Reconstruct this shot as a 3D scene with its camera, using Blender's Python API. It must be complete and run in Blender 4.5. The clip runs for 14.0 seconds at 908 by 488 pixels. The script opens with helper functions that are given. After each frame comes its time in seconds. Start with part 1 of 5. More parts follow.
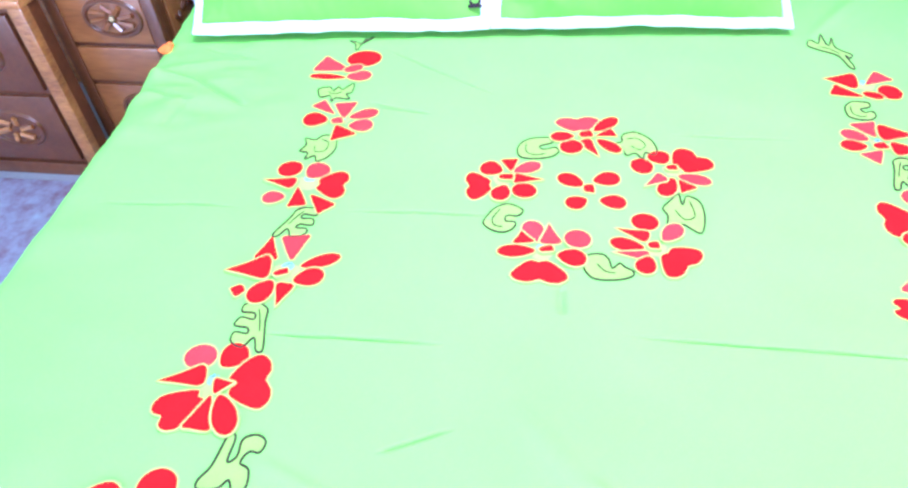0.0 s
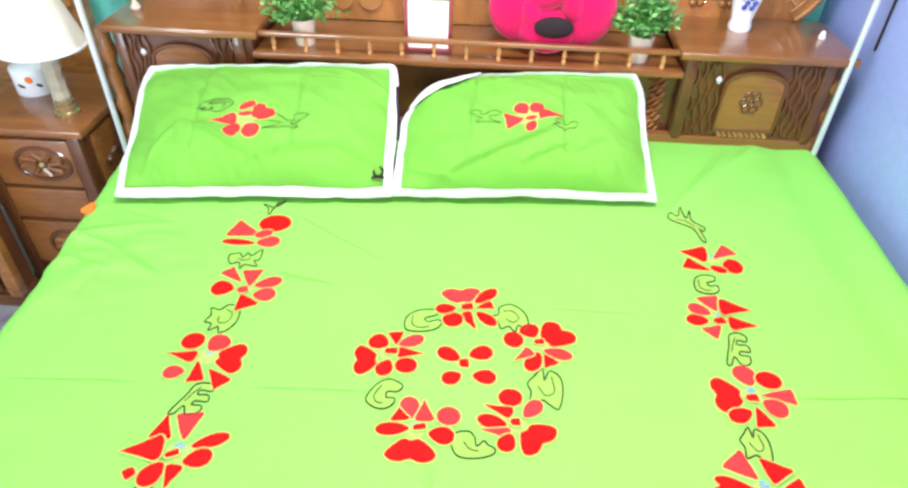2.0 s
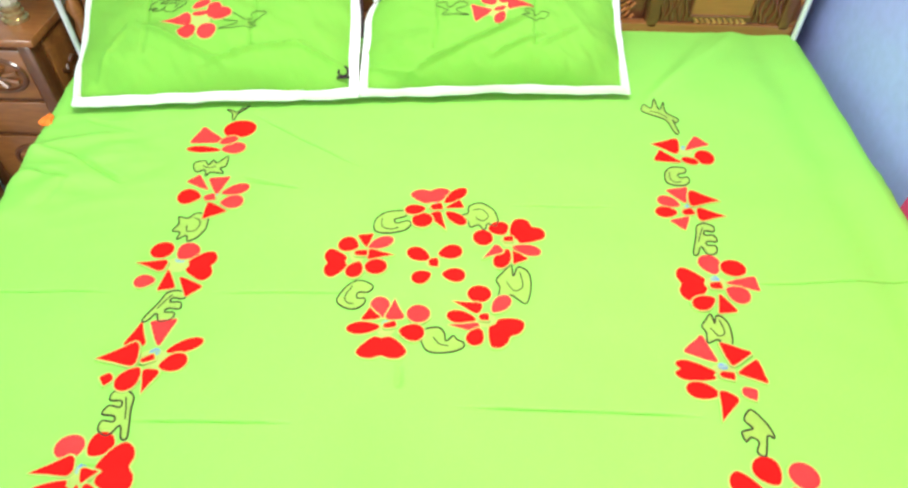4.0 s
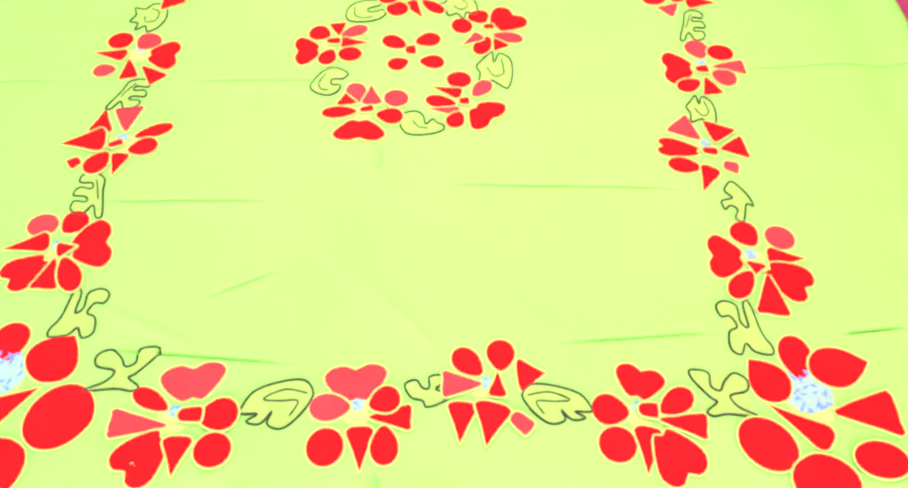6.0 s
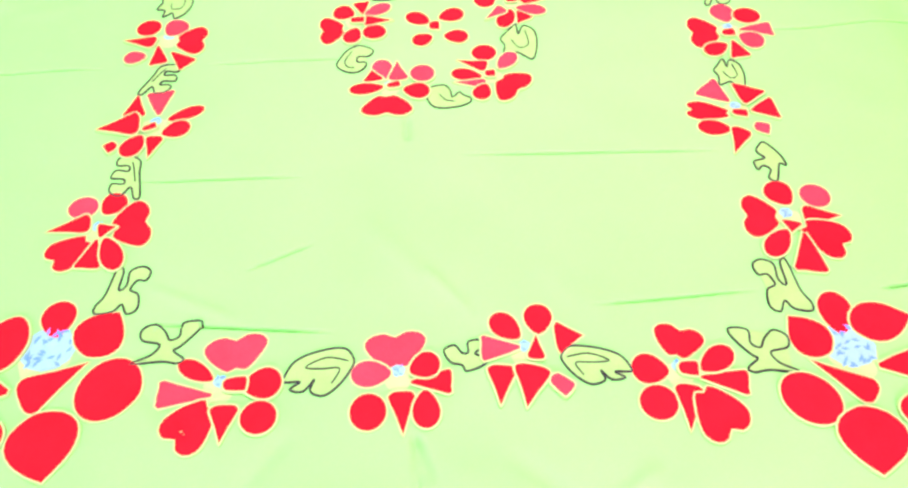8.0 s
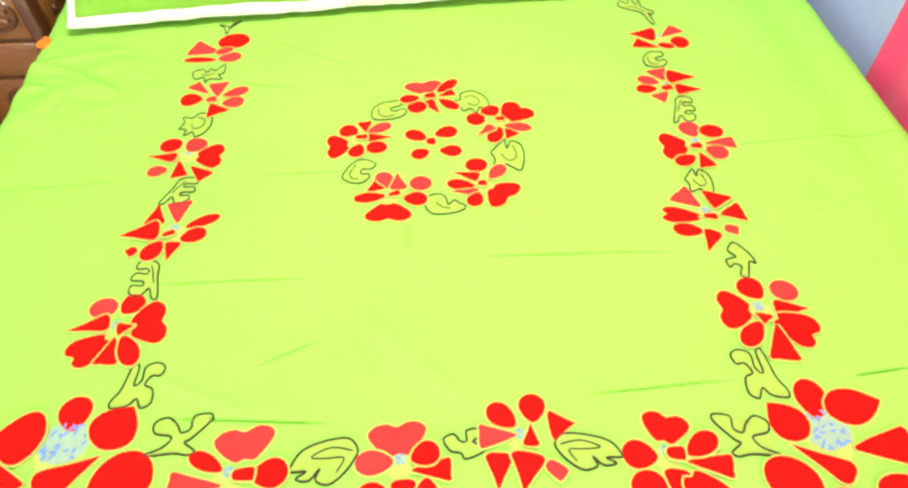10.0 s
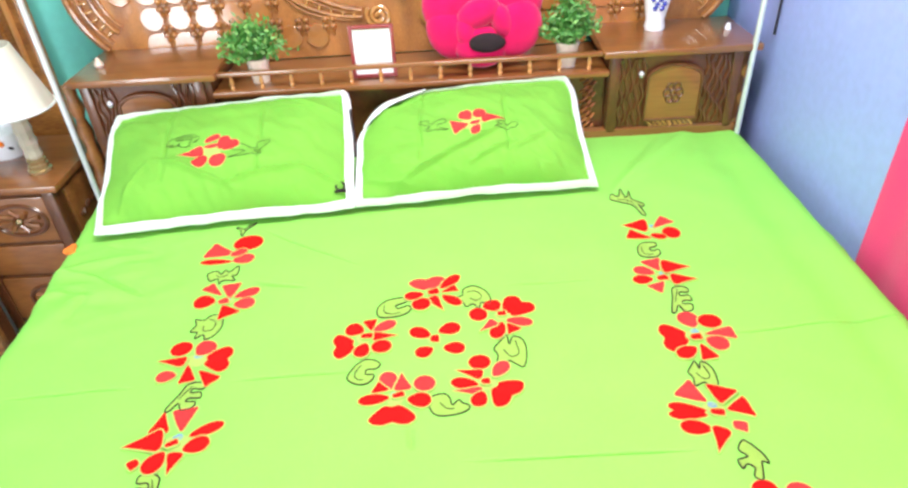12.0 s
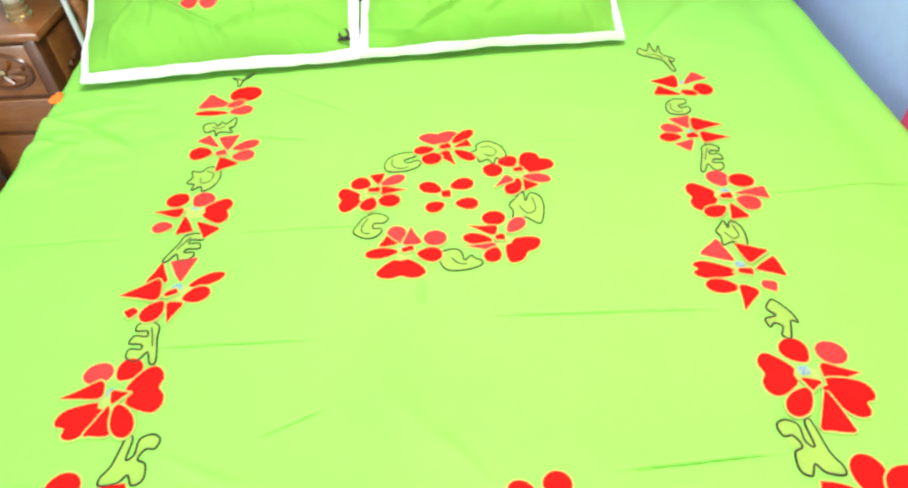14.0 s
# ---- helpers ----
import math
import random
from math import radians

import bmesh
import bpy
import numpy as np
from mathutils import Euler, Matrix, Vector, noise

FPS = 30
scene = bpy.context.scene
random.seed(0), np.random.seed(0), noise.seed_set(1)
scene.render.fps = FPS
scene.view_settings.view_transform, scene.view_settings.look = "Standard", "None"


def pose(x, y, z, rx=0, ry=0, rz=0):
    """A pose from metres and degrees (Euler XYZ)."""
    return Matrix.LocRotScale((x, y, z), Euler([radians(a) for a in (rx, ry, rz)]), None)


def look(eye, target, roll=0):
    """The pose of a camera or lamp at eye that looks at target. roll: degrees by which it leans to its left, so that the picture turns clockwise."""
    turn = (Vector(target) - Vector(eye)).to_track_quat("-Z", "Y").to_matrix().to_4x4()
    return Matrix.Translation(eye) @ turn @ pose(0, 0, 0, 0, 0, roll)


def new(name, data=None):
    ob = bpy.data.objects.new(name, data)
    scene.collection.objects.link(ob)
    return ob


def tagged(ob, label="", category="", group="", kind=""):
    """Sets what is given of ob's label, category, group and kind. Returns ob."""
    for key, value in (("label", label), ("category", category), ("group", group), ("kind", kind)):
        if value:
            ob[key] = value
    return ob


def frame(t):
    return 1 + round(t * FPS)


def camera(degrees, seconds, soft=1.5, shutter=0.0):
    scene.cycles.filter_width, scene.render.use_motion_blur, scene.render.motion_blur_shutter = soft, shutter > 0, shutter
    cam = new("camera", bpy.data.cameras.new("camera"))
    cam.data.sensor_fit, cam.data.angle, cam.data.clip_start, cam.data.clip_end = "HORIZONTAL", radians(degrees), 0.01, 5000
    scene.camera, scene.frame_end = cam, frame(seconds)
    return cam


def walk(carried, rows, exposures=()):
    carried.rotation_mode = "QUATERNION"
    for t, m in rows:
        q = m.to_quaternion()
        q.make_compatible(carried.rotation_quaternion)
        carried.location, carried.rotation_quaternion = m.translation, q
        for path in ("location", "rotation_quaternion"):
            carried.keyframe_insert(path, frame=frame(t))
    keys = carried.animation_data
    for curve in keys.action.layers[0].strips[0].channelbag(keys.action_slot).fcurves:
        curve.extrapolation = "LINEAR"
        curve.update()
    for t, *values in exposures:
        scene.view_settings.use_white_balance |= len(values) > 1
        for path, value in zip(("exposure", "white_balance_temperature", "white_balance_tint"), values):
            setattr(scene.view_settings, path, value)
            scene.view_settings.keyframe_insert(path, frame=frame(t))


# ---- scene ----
cam = camera(68.8, 14.0, soft=2.5)
PATH = [
    (0, (-0.113, -0.892, 1.311), (-0.315, 0.497, -0.113), -2.4),
    (0.5, (-0.081, -0.865, 1.369), (-0.127, 0.407, -0.173), 2.2),
    (1, (-0.006, -0.829, 1.474), (0.037, 0.508, -0.013), 3.8),
    (1.5, (0.003, -0.827, 1.513), (-0.007, 0.591, 0.103), 3.3),
    (1.6, (0.031, -0.832, 1.506), (-0.037, 0.602, 0.114), 1.7),
    (2, (0.01, -0.859, 1.534), (-0.061, 0.703, 0.286), 1.7),
    (2.2, (0.034, -0.864, 1.533), (-0.027, 0.713, 0.304), 1.4),
    (4.3, (0.056, -0.857, 1.517), (0.026, 0.475, 0.025), 0.6),
    (4.5, (0.05, -0.865, 1.507), (-0.006, 0.448, 0.0), 0.1),
    (5, (0.052, -0.902, 1.481), (0.04, 0.363, -0.068), 0.7),
    (5.5, (0.057, -0.948, 1.448), (0.065, 0.217, -0.178), -0.3),
    (5.8, (0.064, -0.958, 1.42), (0.168, 0.117, -0.263), 4.9),
    (6, (0.055, -0.971, 1.399), (0.098, 0.109, -0.283), 2.5),
    (6.5, (0.052, -0.989, 1.354), (0.073, 0.029, -0.368), 1.6),
    (6.9, (0.05, -0.998, 1.346), (0.043, 0.007, -0.384), -0.2),
    (7, (0.057, -1.005, 1.345), (0.062, 0.0, -0.385), -0.4),
    (7.5, (0.042, -1.005, 1.371), (0.055, 0.043, -0.332), -1.2),
    (7.7, (0.035, -1.004, 1.376), (0.019, 0.047, -0.325), -2.0),
    (9.8, (0.03, -1.067, 1.432), (0.051, 0.25, -0.073), -1.3),
    (10, (0.025, -1.068, 1.436), (0.044, 0.26, -0.06), -1.2),
    (10.5, (0.024, -1.065, 1.471), (-0.002, 0.335, 0.043), -3.9),
    (11, (0.039, -1.051, 1.502), (0.057, 0.397, 0.123), -3.2),
    (11.5, (0.045, -1.047, 1.509), (0.047, 0.505, 0.248), -3.7),
    (12, (0.047, -1.039, 1.507), (0.05, 0.609, 0.374), -3.2),
    (12.5, (0.036, -1.037, 1.504), (0.064, 0.693, 0.501), -2.3),
    (13, (0.04, -1.056, 1.51), (0.049, 0.771, 0.695), -2.8),
    (13.5, (0.036, -1.037, 1.45), (0.1, 0.637, 0.358), -1.9),
    (14, (0.028, -1.009, 1.397), (-0.001, 0.424, 0.002), -3.0),
]
EXPOSURES = [(0.0, 0.30, 4550, 26), (0.5, 0.26, 4780, 25), (0.8, 0.15, 5500, 12), (1.2, -0.08, 6150, 9), (1.5, -0.14, 6300, 12), (2.0, -0.15, 5850, 8), (2.2, -0.18, 5850, 7),
             (4.3, -0.24, 6350, 4), (4.8, -0.2, 6450, 8), (5.2, -0.05, 6850, 12), (5.6, 0.06, 6950, 16), (6.0, 0.04, 6150, 26), (6.5, 0.10, 5400, 33), (7.0, 0.11, 5050, 40),
             (7.7, 0.10, 5000, 45), (9.8, -0.15, 7700, 10), (10.4, -0.2, 7500, 10), (11.0, -0.15, 6600, 8), (12.0, -0.2, 6150, 10), (13.0, -0.02, 6200, 10), (14.0, -0.22, 6400, 4)]
walk(cam, [(t, look(eye, target, roll)) for t, eye, target, roll in PATH], EXPOSURES)

# ---- world and lights ----
world = bpy.data.worlds.new("world")
scene.world = world
world.use_nodes = True
wn = world.node_tree.nodes
sky = wn.new("ShaderNodeTexSky")
sky.sky_type, sky.sun_disc = "NISHITA", False
sky.sun_elevation, sky.sun_rotation = radians(50), radians(200)
world.node_tree.links.new(sky.outputs[0], wn["Background"].inputs[0])
wn["Background"].inputs[1].default_value = 0.1


def area_lamp(name, eye, target, sx, sy, watts, colour):
    data = bpy.data.lights.new(name, "AREA")
    data.shape, data.size, data.size_y, data.energy, data.color = "RECTANGLE", sx, sy, watts, colour
    ob = new(name, data)
    ob.matrix_world = look(eye, target)
    return ob


area_lamp("ceiling_light", (0.05, 0.1, 2.53), (0.05, 0.15, 0), 0.9, 0.5, 67, (1.0, 0.97, 0.92))
area_lamp("door_daylight", (-2.2, -2.46, 1.02), (-1.6, 0.9, 0.95), 0.86, 1.95, 70, (0.93, 0.97, 1.0))
area_lamp("window_daylight", (0.6, -2.44, 1.55), (0.2, 0.9, 0.7), 1.2, 1.1, 62, (0.95, 0.98, 1.0))

# ---- materials ----


def material(name, colour, rough=0.6, vary=0.12, scale=6.0, fine=60.0, bump=0.0, metal=0.0, coat=0.0, second=None, stretch=(1, 1, 1),
             sheen=0.0, fresh=0.0, gloss=0.5):
    m = bpy.data.materials.new(name)
    m.use_nodes = True
    n, l = m.node_tree.nodes, m.node_tree.links
    b = n["Principled BSDF"]
    b.inputs["Roughness"].default_value = rough
    b.inputs["Metallic"].default_value = metal
    b.inputs["Specular IOR Level"].default_value = gloss
    b.inputs["Coat Weight"].default_value = coat
    b.inputs["Coat Roughness"].default_value = 0.08
    b.inputs["Sheen Weight"].default_value = sheen
    co, mp = n.new("ShaderNodeTexCoord"), n.new("ShaderNodeMapping")
    mp.inputs["Scale"].default_value = stretch
    l.new(co.outputs["Object"], mp.inputs["Vector"])
    big, small = n.new("ShaderNodeTexNoise"), n.new("ShaderNodeTexNoise")
    big.inputs["Scale"].default_value, small.inputs["Scale"].default_value = scale, fine
    big.inputs["Detail"].default_value = small.inputs["Detail"].default_value = 4
    l.new(mp.outputs[0], big.inputs["Vector"])
    l.new(mp.outputs[0], small.inputs["Vector"])
    mixed = n.new("ShaderNodeMix")
    mixed.data_type = "FLOAT"
    mixed.inputs[0].default_value = 0.4
    l.new(big.outputs[0], mixed.inputs[2])
    l.new(small.outputs[0], mixed.inputs[3])
    ramp = n.new("ShaderNodeValToRGB")
    dark = second or tuple(c * (1 - 2.2 * vary) for c in colour)
    ramp.color_ramp.elements[0].position, ramp.color_ramp.elements[1].position = 0.3, 0.68
    ramp.color_ramp.elements[0].color = (*dark, 1)
    ramp.color_ramp.elements[1].color = (*colour, 1)
    l.new(mixed.outputs[0], ramp.inputs[0])
    last = ramp.outputs[0]
    if fresh:
        info, hsv, mul = n.new("ShaderNodeObjectInfo"), n.new("ShaderNodeHueSaturation"), n.new("ShaderNodeMapRange")
        mul.inputs["To Min"].default_value, mul.inputs["To Max"].default_value = 1 - fresh, 1 + fresh
        l.new(info.outputs["Random"], mul.inputs["Value"])
        l.new(mul.outputs[0], hsv.inputs["Value"])
        l.new(last, hsv.inputs["Color"])
        last = hsv.outputs[0]
    l.new(last, b.inputs["Base Color"])
    if bump:
        bp = n.new("ShaderNodeBump")
        bp.inputs["Strength"].default_value, bp.inputs["Distance"].default_value = bump, 0.004
        l.new(mixed.outputs[0], bp.inputs["Height"])
        l.new(bp.outputs[0], b.inputs["Normal"])
    return m


GREEN = material("green_cotton", (0.265, 0.63, 0.102), 0.9, 0.05, 3, 500, 0.15, gloss=0.15)
PILLOW_GREEN = material("green_pillow_cotton", (0.185, 0.455, 0.055), 0.85, 0.08, 4, 500, 0.15, gloss=0.2)
RED = material("red_fabric_paint", (0.64, 0.009, 0.008), 0.8, 0.10, 25, 300, 0.1, fresh=0.07, gloss=0.05)
PINK = material("faded_red_paint", (0.67, 0.046, 0.046), 0.8, 0.12, 25, 300, 0.1, fresh=0.08, gloss=0.05)
CREAM = material("cream_resist_line", (0.39, 0.53, 0.115), 0.8, 0.08, 30, 300)
LEAF_FILL = material("pale_yellow_paint", (0.30, 0.52, 0.075), 0.8, 0.1, 30, 300)
LINE = material("black_outline_thread", (0.03, 0.027, 0.008), 0.8, 0.2, 60, 300)
PALE = material("pale_blue_paint", (0.27, 0.45, 0.34), 0.8, 0.1, 60, 300)
BLUE = material("blue_paint", (0.12, 0.25, 0.62), 0.7, 0.1, 60, 300)
WHITE_CLOTH = material("white_cotton_trim", (0.85, 0.86, 0.86), 0.85, 0.03, 10, 400, 0.1)
WOOD = material("varnished_teak", (0.50, 0.215, 0.05), 0.3, 0.2, 5, 40, 0.12, coat=0.8, second=(0.14, 0.045, 0.012), stretch=(1, 1, 4))
WOOD_BOARD = material("satin_teak_board", (0.50, 0.21, 0.05), 0.38, 0.2, 7, 75, 0.9, coat=0.35, second=(0.22, 0.078, 0.02), stretch=(3, 1, 1))
DISC = material("lacquered_teak_disc", (0.44, 0.18, 0.045), 0.09, 0.15, 9, 60, 0.03, coat=1.0, fresh=0.1)
WOOD_MID = material("brown_teak", (0.33, 0.125, 0.032), 0.32, 0.2, 6, 50, 0.15, coat=0.7, second=(0.14, 0.047, 0.013), stretch=(0.4, 2, 2))
WOOD_H = material("varnished_teak_level_grain", (0.29, 0.115, 0.030), 0.28, 0.2, 5, 40, 0.1, coat=0.9, second=(0.16, 0.055, 0.014), stretch=(0.25, 3, 3))
WOOD_DARK = material("dark_carved_teak", (0.15, 0.05, 0.014), 0.32, 0.2, 9, 70, 0.25, coat=0.6, second=(0.07, 0.022, 0.008))
WOOD_LIGHT = material("polished_light_teak", (0.55, 0.27, 0.08), 0.10, 0.12, 9, 60, 0.04, coat=1.0, fresh=0.12)
TEAL = material("teal_wall_paint", (0.18, 0.64, 0.53), 0.7, 0.08, 2.5, 40, 0.15)
LAVENDER = material("lavender_wall_paint", (0.40, 0.46, 0.92), 0.38, 0.08, 1.6, 40, 0.1)
WHITE_WALL = material("white_wall_paint", (0.74, 0.76, 0.74), 0.8, 0.05, 2, 40, 0.1)
CEIL = material("white_ceiling_paint", (0.8, 0.8, 0.78), 0.9, 0.03, 2, 40, 0.1)
HOT = material("hot_pink_cloth", (0.82, 0.02, 0.16), 0.75, 0.1, 5, 300, 0.15, sheen=0.3)
MAGENTA = material("magenta_plush", (0.72, 0.005, 0.11), 0.95, 0.15, 12, 200, 0.5, gloss=0.1, sheen=0.3)
BLACK = material("black_plush", (0.02, 0.008, 0.012), 0.9, 0.2, 20, 200, 0.4)
CHINA = material("white_porcelain", (0.85, 0.86, 0.88), 0.12, 0.02, 8, 60, coat=0.6)
COBALT = material("cobalt_glaze", (0.07, 0.09, 0.5), 0.15, 0.2, 40, 200, coat=0.6)
LEAFY = material("green_plastic_foliage", (0.10, 0.33, 0.05), 0.5, 0.3, 30, 120, second=(0.03, 0.13, 0.02))
LEAFY_LIGHT = material("light_foliage_tips", (0.24, 0.50, 0.12), 0.5, 0.2, 30, 120)
POT = material("cream_plastic_pot", (0.70, 0.60, 0.48), 0.5, 0.08, 20, 100)
SHADE = material("ivory_lamp_shade", (0.83, 0.80, 0.66), 0.8, 0.04, 12, 200, 0.1)
BRASS = material("dull_metal_base", (0.52, 0.40, 0.20), 0.25, 0.15, 30, 120, metal=0.7)
STEEL = material("galvanised_steel", (0.74, 0.76, 0.78), 0.35, 0.08, 20, 120, metal=0.35)
PHOTO_GLARE = material("white_glass_glare", (0.86, 0.86, 0.86), 0.25, 0.02, 8, 40, coat=0.5)
FRAME_RED = material("maroon_frame", (0.30, 0.04, 0.04), 0.35, 0.15, 20, 100, coat=0.4)
ORANGE = material("orange_tassel", (0.90, 0.20, 0.015), 0.8, 0.1, 40, 200)
RUG = material("blue_grey_floor_mat", (0.30, 0.34, 0.44), 0.9, 0.1, 14, 40, 0.3, second=(0.16, 0.07, 0.10))
TILE = material("grey_cement_floor", (0.30, 0.31, 0.33), 0.55, 0.12, 4, 60, 0.1)
MATTRESS = material("white_mattress_ticking", (0.6, 0.6, 0.55), 0.9, 0.05, 8, 100)
SWITCH = material("white_switch_plastic", (0.8, 0.8, 0.78), 0.4, 0.03, 10, 50)
CRYSTAL = material("cut_glass", (0.74, 0.66, 0.52), 0.06, 0.05, 30, 120)
CRYSTAL.node_tree.nodes["Principled BSDF"].inputs["Transmission Weight"].default_value = 0.4

# ---- building helpers ----
BASE = {}


def thing(name, at, label, category, group="", kind=""):
    ob = new(name)
    ob.empty_display_size = 0.1
    ob.location = at
    BASE[ob.name] = Vector(at)
    return tagged(ob, label, category, group, kind)


def solid(name, bm, mat, at=(0, 0, 0), smooth=True):
    me = bpy.data.meshes.new(name)
    at = Vector(at)
    bmesh.ops.translate(bm, verts=bm.verts, vec=-at)
    bm.normal_update()
    bm.to_mesh(me)
    bm.free()
    for m in mat if isinstance(mat, (list, tuple)) else [mat]:
        me.materials.append(m)
    me.polygons.foreach_set("use_smooth", [smooth] * len(me.polygons))
    if smooth:
        me.set_sharp_from_angle(angle=radians(42))
    ob = new(name, me)
    ob.location = at
    BASE[ob.name] = at
    return ob


def part(name, bm, mat, parent, label="", smooth=True):
    at = BASE[parent.name]
    ob = solid(name, bm, mat, at, smooth)
    ob.parent, ob.location = parent, (0, 0, 0)
    return tagged(ob, label) if label else ob


def box(bm, lo, hi, bevel=0.0):
    lo, hi = Vector(lo), Vector(hi)
    made = bmesh.ops.create_cube(bm, size=1, matrix=Matrix.Translation((lo + hi) / 2) @ Matrix.Diagonal((*(hi - lo), 1)))
    if bevel:
        edges = list({e for v in made["verts"] for e in v.link_edges})
        bmesh.ops.bevel(bm, geom=edges, offset=bevel, segments=2, profile=0.6, affect="EDGES")
    return bm


def new_box(lo, hi, bevel=0.0):
    return box(bmesh.new(), lo, hi, bevel)


def tube(bm, pts, r, sides=6, closed=False, flat=1.0, lift=(0, -1, 0)):
    """A bar swept along points, r thick and flat * r high along lift."""
    lift = Vector(lift)
    pts = [Vector(p) for p in pts]
    n, rings = len(pts), []
    for i, p in enumerate(pts):
        a, b = (pts[(i - 1) % n], pts[(i + 1) % n]) if closed else (pts[max(i - 1, 0)], pts[min(i + 1, n - 1)])
        d = (b - a).normalized()
        side = d.cross(lift)
        side = side.normalized() if side.length > 1e-4 else Vector((1, 0, 0))
        up = side.cross(d).normalized()
        rings.append([bm.verts.new(p + side * r * math.cos(2 * math.pi * k / sides) + up * r * flat * math.sin(2 * math.pi * k / sides)) for k in range(sides)])
    for i in range(n if closed else n - 1):
        a, b = rings[i], rings[(i + 1) % n]
        for k in range(sides):
            bm.faces.new((a[k], a[(k + 1) % sides], b[(k + 1) % sides], b[k]))
    if not closed:
        bm.faces.new(rings[0][::-1])
        bm.faces.new(rings[-1])
    bmesh.ops.recalc_face_normals(bm, faces=bm.faces)
    return bm


def lathe(bm, profile, at, sides=24):
    """Turns (radius, height) pairs round an upright axis at the place at."""
    rings = []
    for r, h in profile:
        rings.append([bm.verts.new((at[0] + r * math.cos(2 * math.pi * k / sides), at[1] + r * math.sin(2 * math.pi * k / sides), at[2] + h)) for k in range(sides)])
    for a, b in zip(rings, rings[1:]):
        for k in range(sides):
            bm.faces.new((a[k], a[(k + 1) % sides], b[(k + 1) % sides], b[k]))
    bm.faces.new(rings[0][::-1])
    bm.faces.new(rings[-1])
    bmesh.ops.recalc_face_normals(bm, faces=bm.faces)
    return bm


def spline(points, steps=4, closed=True):
    """A smooth line through points."""
    pts, out = [Vector(p) for p in points], []
    n = len(pts)
    for i in range(n if closed else n - 1):
        p0, p1, p2, p3 = (pts[(i + k) % n] if closed else pts[min(max(i + k, 0), n - 1)] for k in (-1, 0, 1, 2))
        for s in range(steps):
            t = s / steps
            out.append(0.5 * (2 * p1 + (p2 - p0) * t + (2 * p0 - 5 * p1 + 4 * p2 - p3) * t * t + (3 * p1 - p0 - 3 * p2 + p3) * t ** 3))
    return out if closed else out + [pts[-1]]


def slab(bm, outline, front, back):
    """A board with an outline of (x, z) pairs between two planes of y."""
    f = [bm.verts.new((x, front, z)) for x, z in outline]
    b = [bm.verts.new((x, back, z)) for x, z in outline]
    bm.faces.new(f)
    bm.faces.new(b[::-1])
    n = len(f)
    for i in range(n):
        bm.faces.new((f[i], b[i], b[(i + 1) % n], f[(i + 1) % n]))
    bmesh.ops.recalc_face_normals(bm, faces=bm.faces)
    return bm


# ---- the room ----
WEST, EAST, SOUTH, NORTH, HIGH, GROUND = -2.7, 1.07, -2.5, 1.34, 2.6, -0.10


def structure(name, bm, mat, label, category, smooth=False):
    return tagged(solid(name, bm, mat, (0, 0, 0), smooth), label, category, kind="structure")


floor = structure("floor", new_box((WEST - 0.2, SOUTH - 0.2, GROUND - 0.15), (EAST + 0.2, NORTH + 0.2, GROUND)), TILE, "plain grey polished cement floor", "floor")
structure("ceiling", new_box((WEST - 0.2, SOUTH - 0.2, HIGH), (EAST + 0.2, NORTH + 0.2, HIGH + 0.15)), CEIL, "plain white painted ceiling", "ceiling")
structure("wall_north", new_box((WEST, NORTH, GROUND), (EAST, NORTH + 0.15, HIGH)), TEAL, "teal painted wall behind the carved headboard", "wall")
structure("wall_east", new_box((EAST, SOUTH, GROUND), (EAST + 0.15, NORTH + 0.15, HIGH)), LAVENDER, "lavender blue painted wall beside the bed", "wall")
structure("wall_west", new_box((WEST - 0.15, SOUTH, GROUND), (WEST, NORTH + 0.15, HIGH)), WHITE_WALL, "plain white painted wall", "wall")
wall = bmesh.new()
for lo, hi in (((WEST, 0, 0), (-2.66, 0, HIGH)), ((-1.74, 0, 0), (0.0, 0, HIGH)), ((1.2, 0, 0), (EAST + 0.15, 0, HIGH)), ((-2.66, 0, 2.05), (-1.74, 0, HIGH)),
               ((0.0, 0, 0), (1.2, 0, 0.95)), ((0.0, 0, 2.1), (1.2, 0, HIGH))):
    if hi[0] > lo[0]:
        box(wall, (lo[0], SOUTH - 0.15, lo[2] or GROUND), (min(hi[0], EAST), SOUTH, hi[2]))
structure("wall_south", wall, WHITE_WALL, "white wall with a doorway and a window opening", "wall")

# ---- the bed with its carved storage headboard ----
XC, TOP, FACE, PANEL = -0.068, 0.55, 0.93, 1.20   # middle of the headboard, top of the bedding, cabinet fronts, carved board
SHELF = 0.835
bed = thing("carved_bed", (0, 0, 0), "varnished carved teak double bed with storage headboard", "bed")
for x in (-0.93, 0.91):
    part("side_rail", new_box((x - 0.02, -1.08, 0.14), (x + 0.02, FACE, 0.34), 0.006), WOOD_H, bed)
part("foot_rail", new_box((-0.91, -1.12, 0.14), (0.89, -1.08, 0.34), 0.006), WOOD_H, bed)
part("slat_base", new_box((-0.91, -1.08, 0.24), (0.89, FACE, 0.27)), WOOD_H, bed)
for x in (-0.93, 0.91):
    part("leg", lathe(bmesh.new(), [(0.03, 0), (0.045, 0.05), (0.03, 0.1), (0.045, 0.16), (0.045, 0.25)], (x, -1.08, GROUND), 14), WOOD, bed)


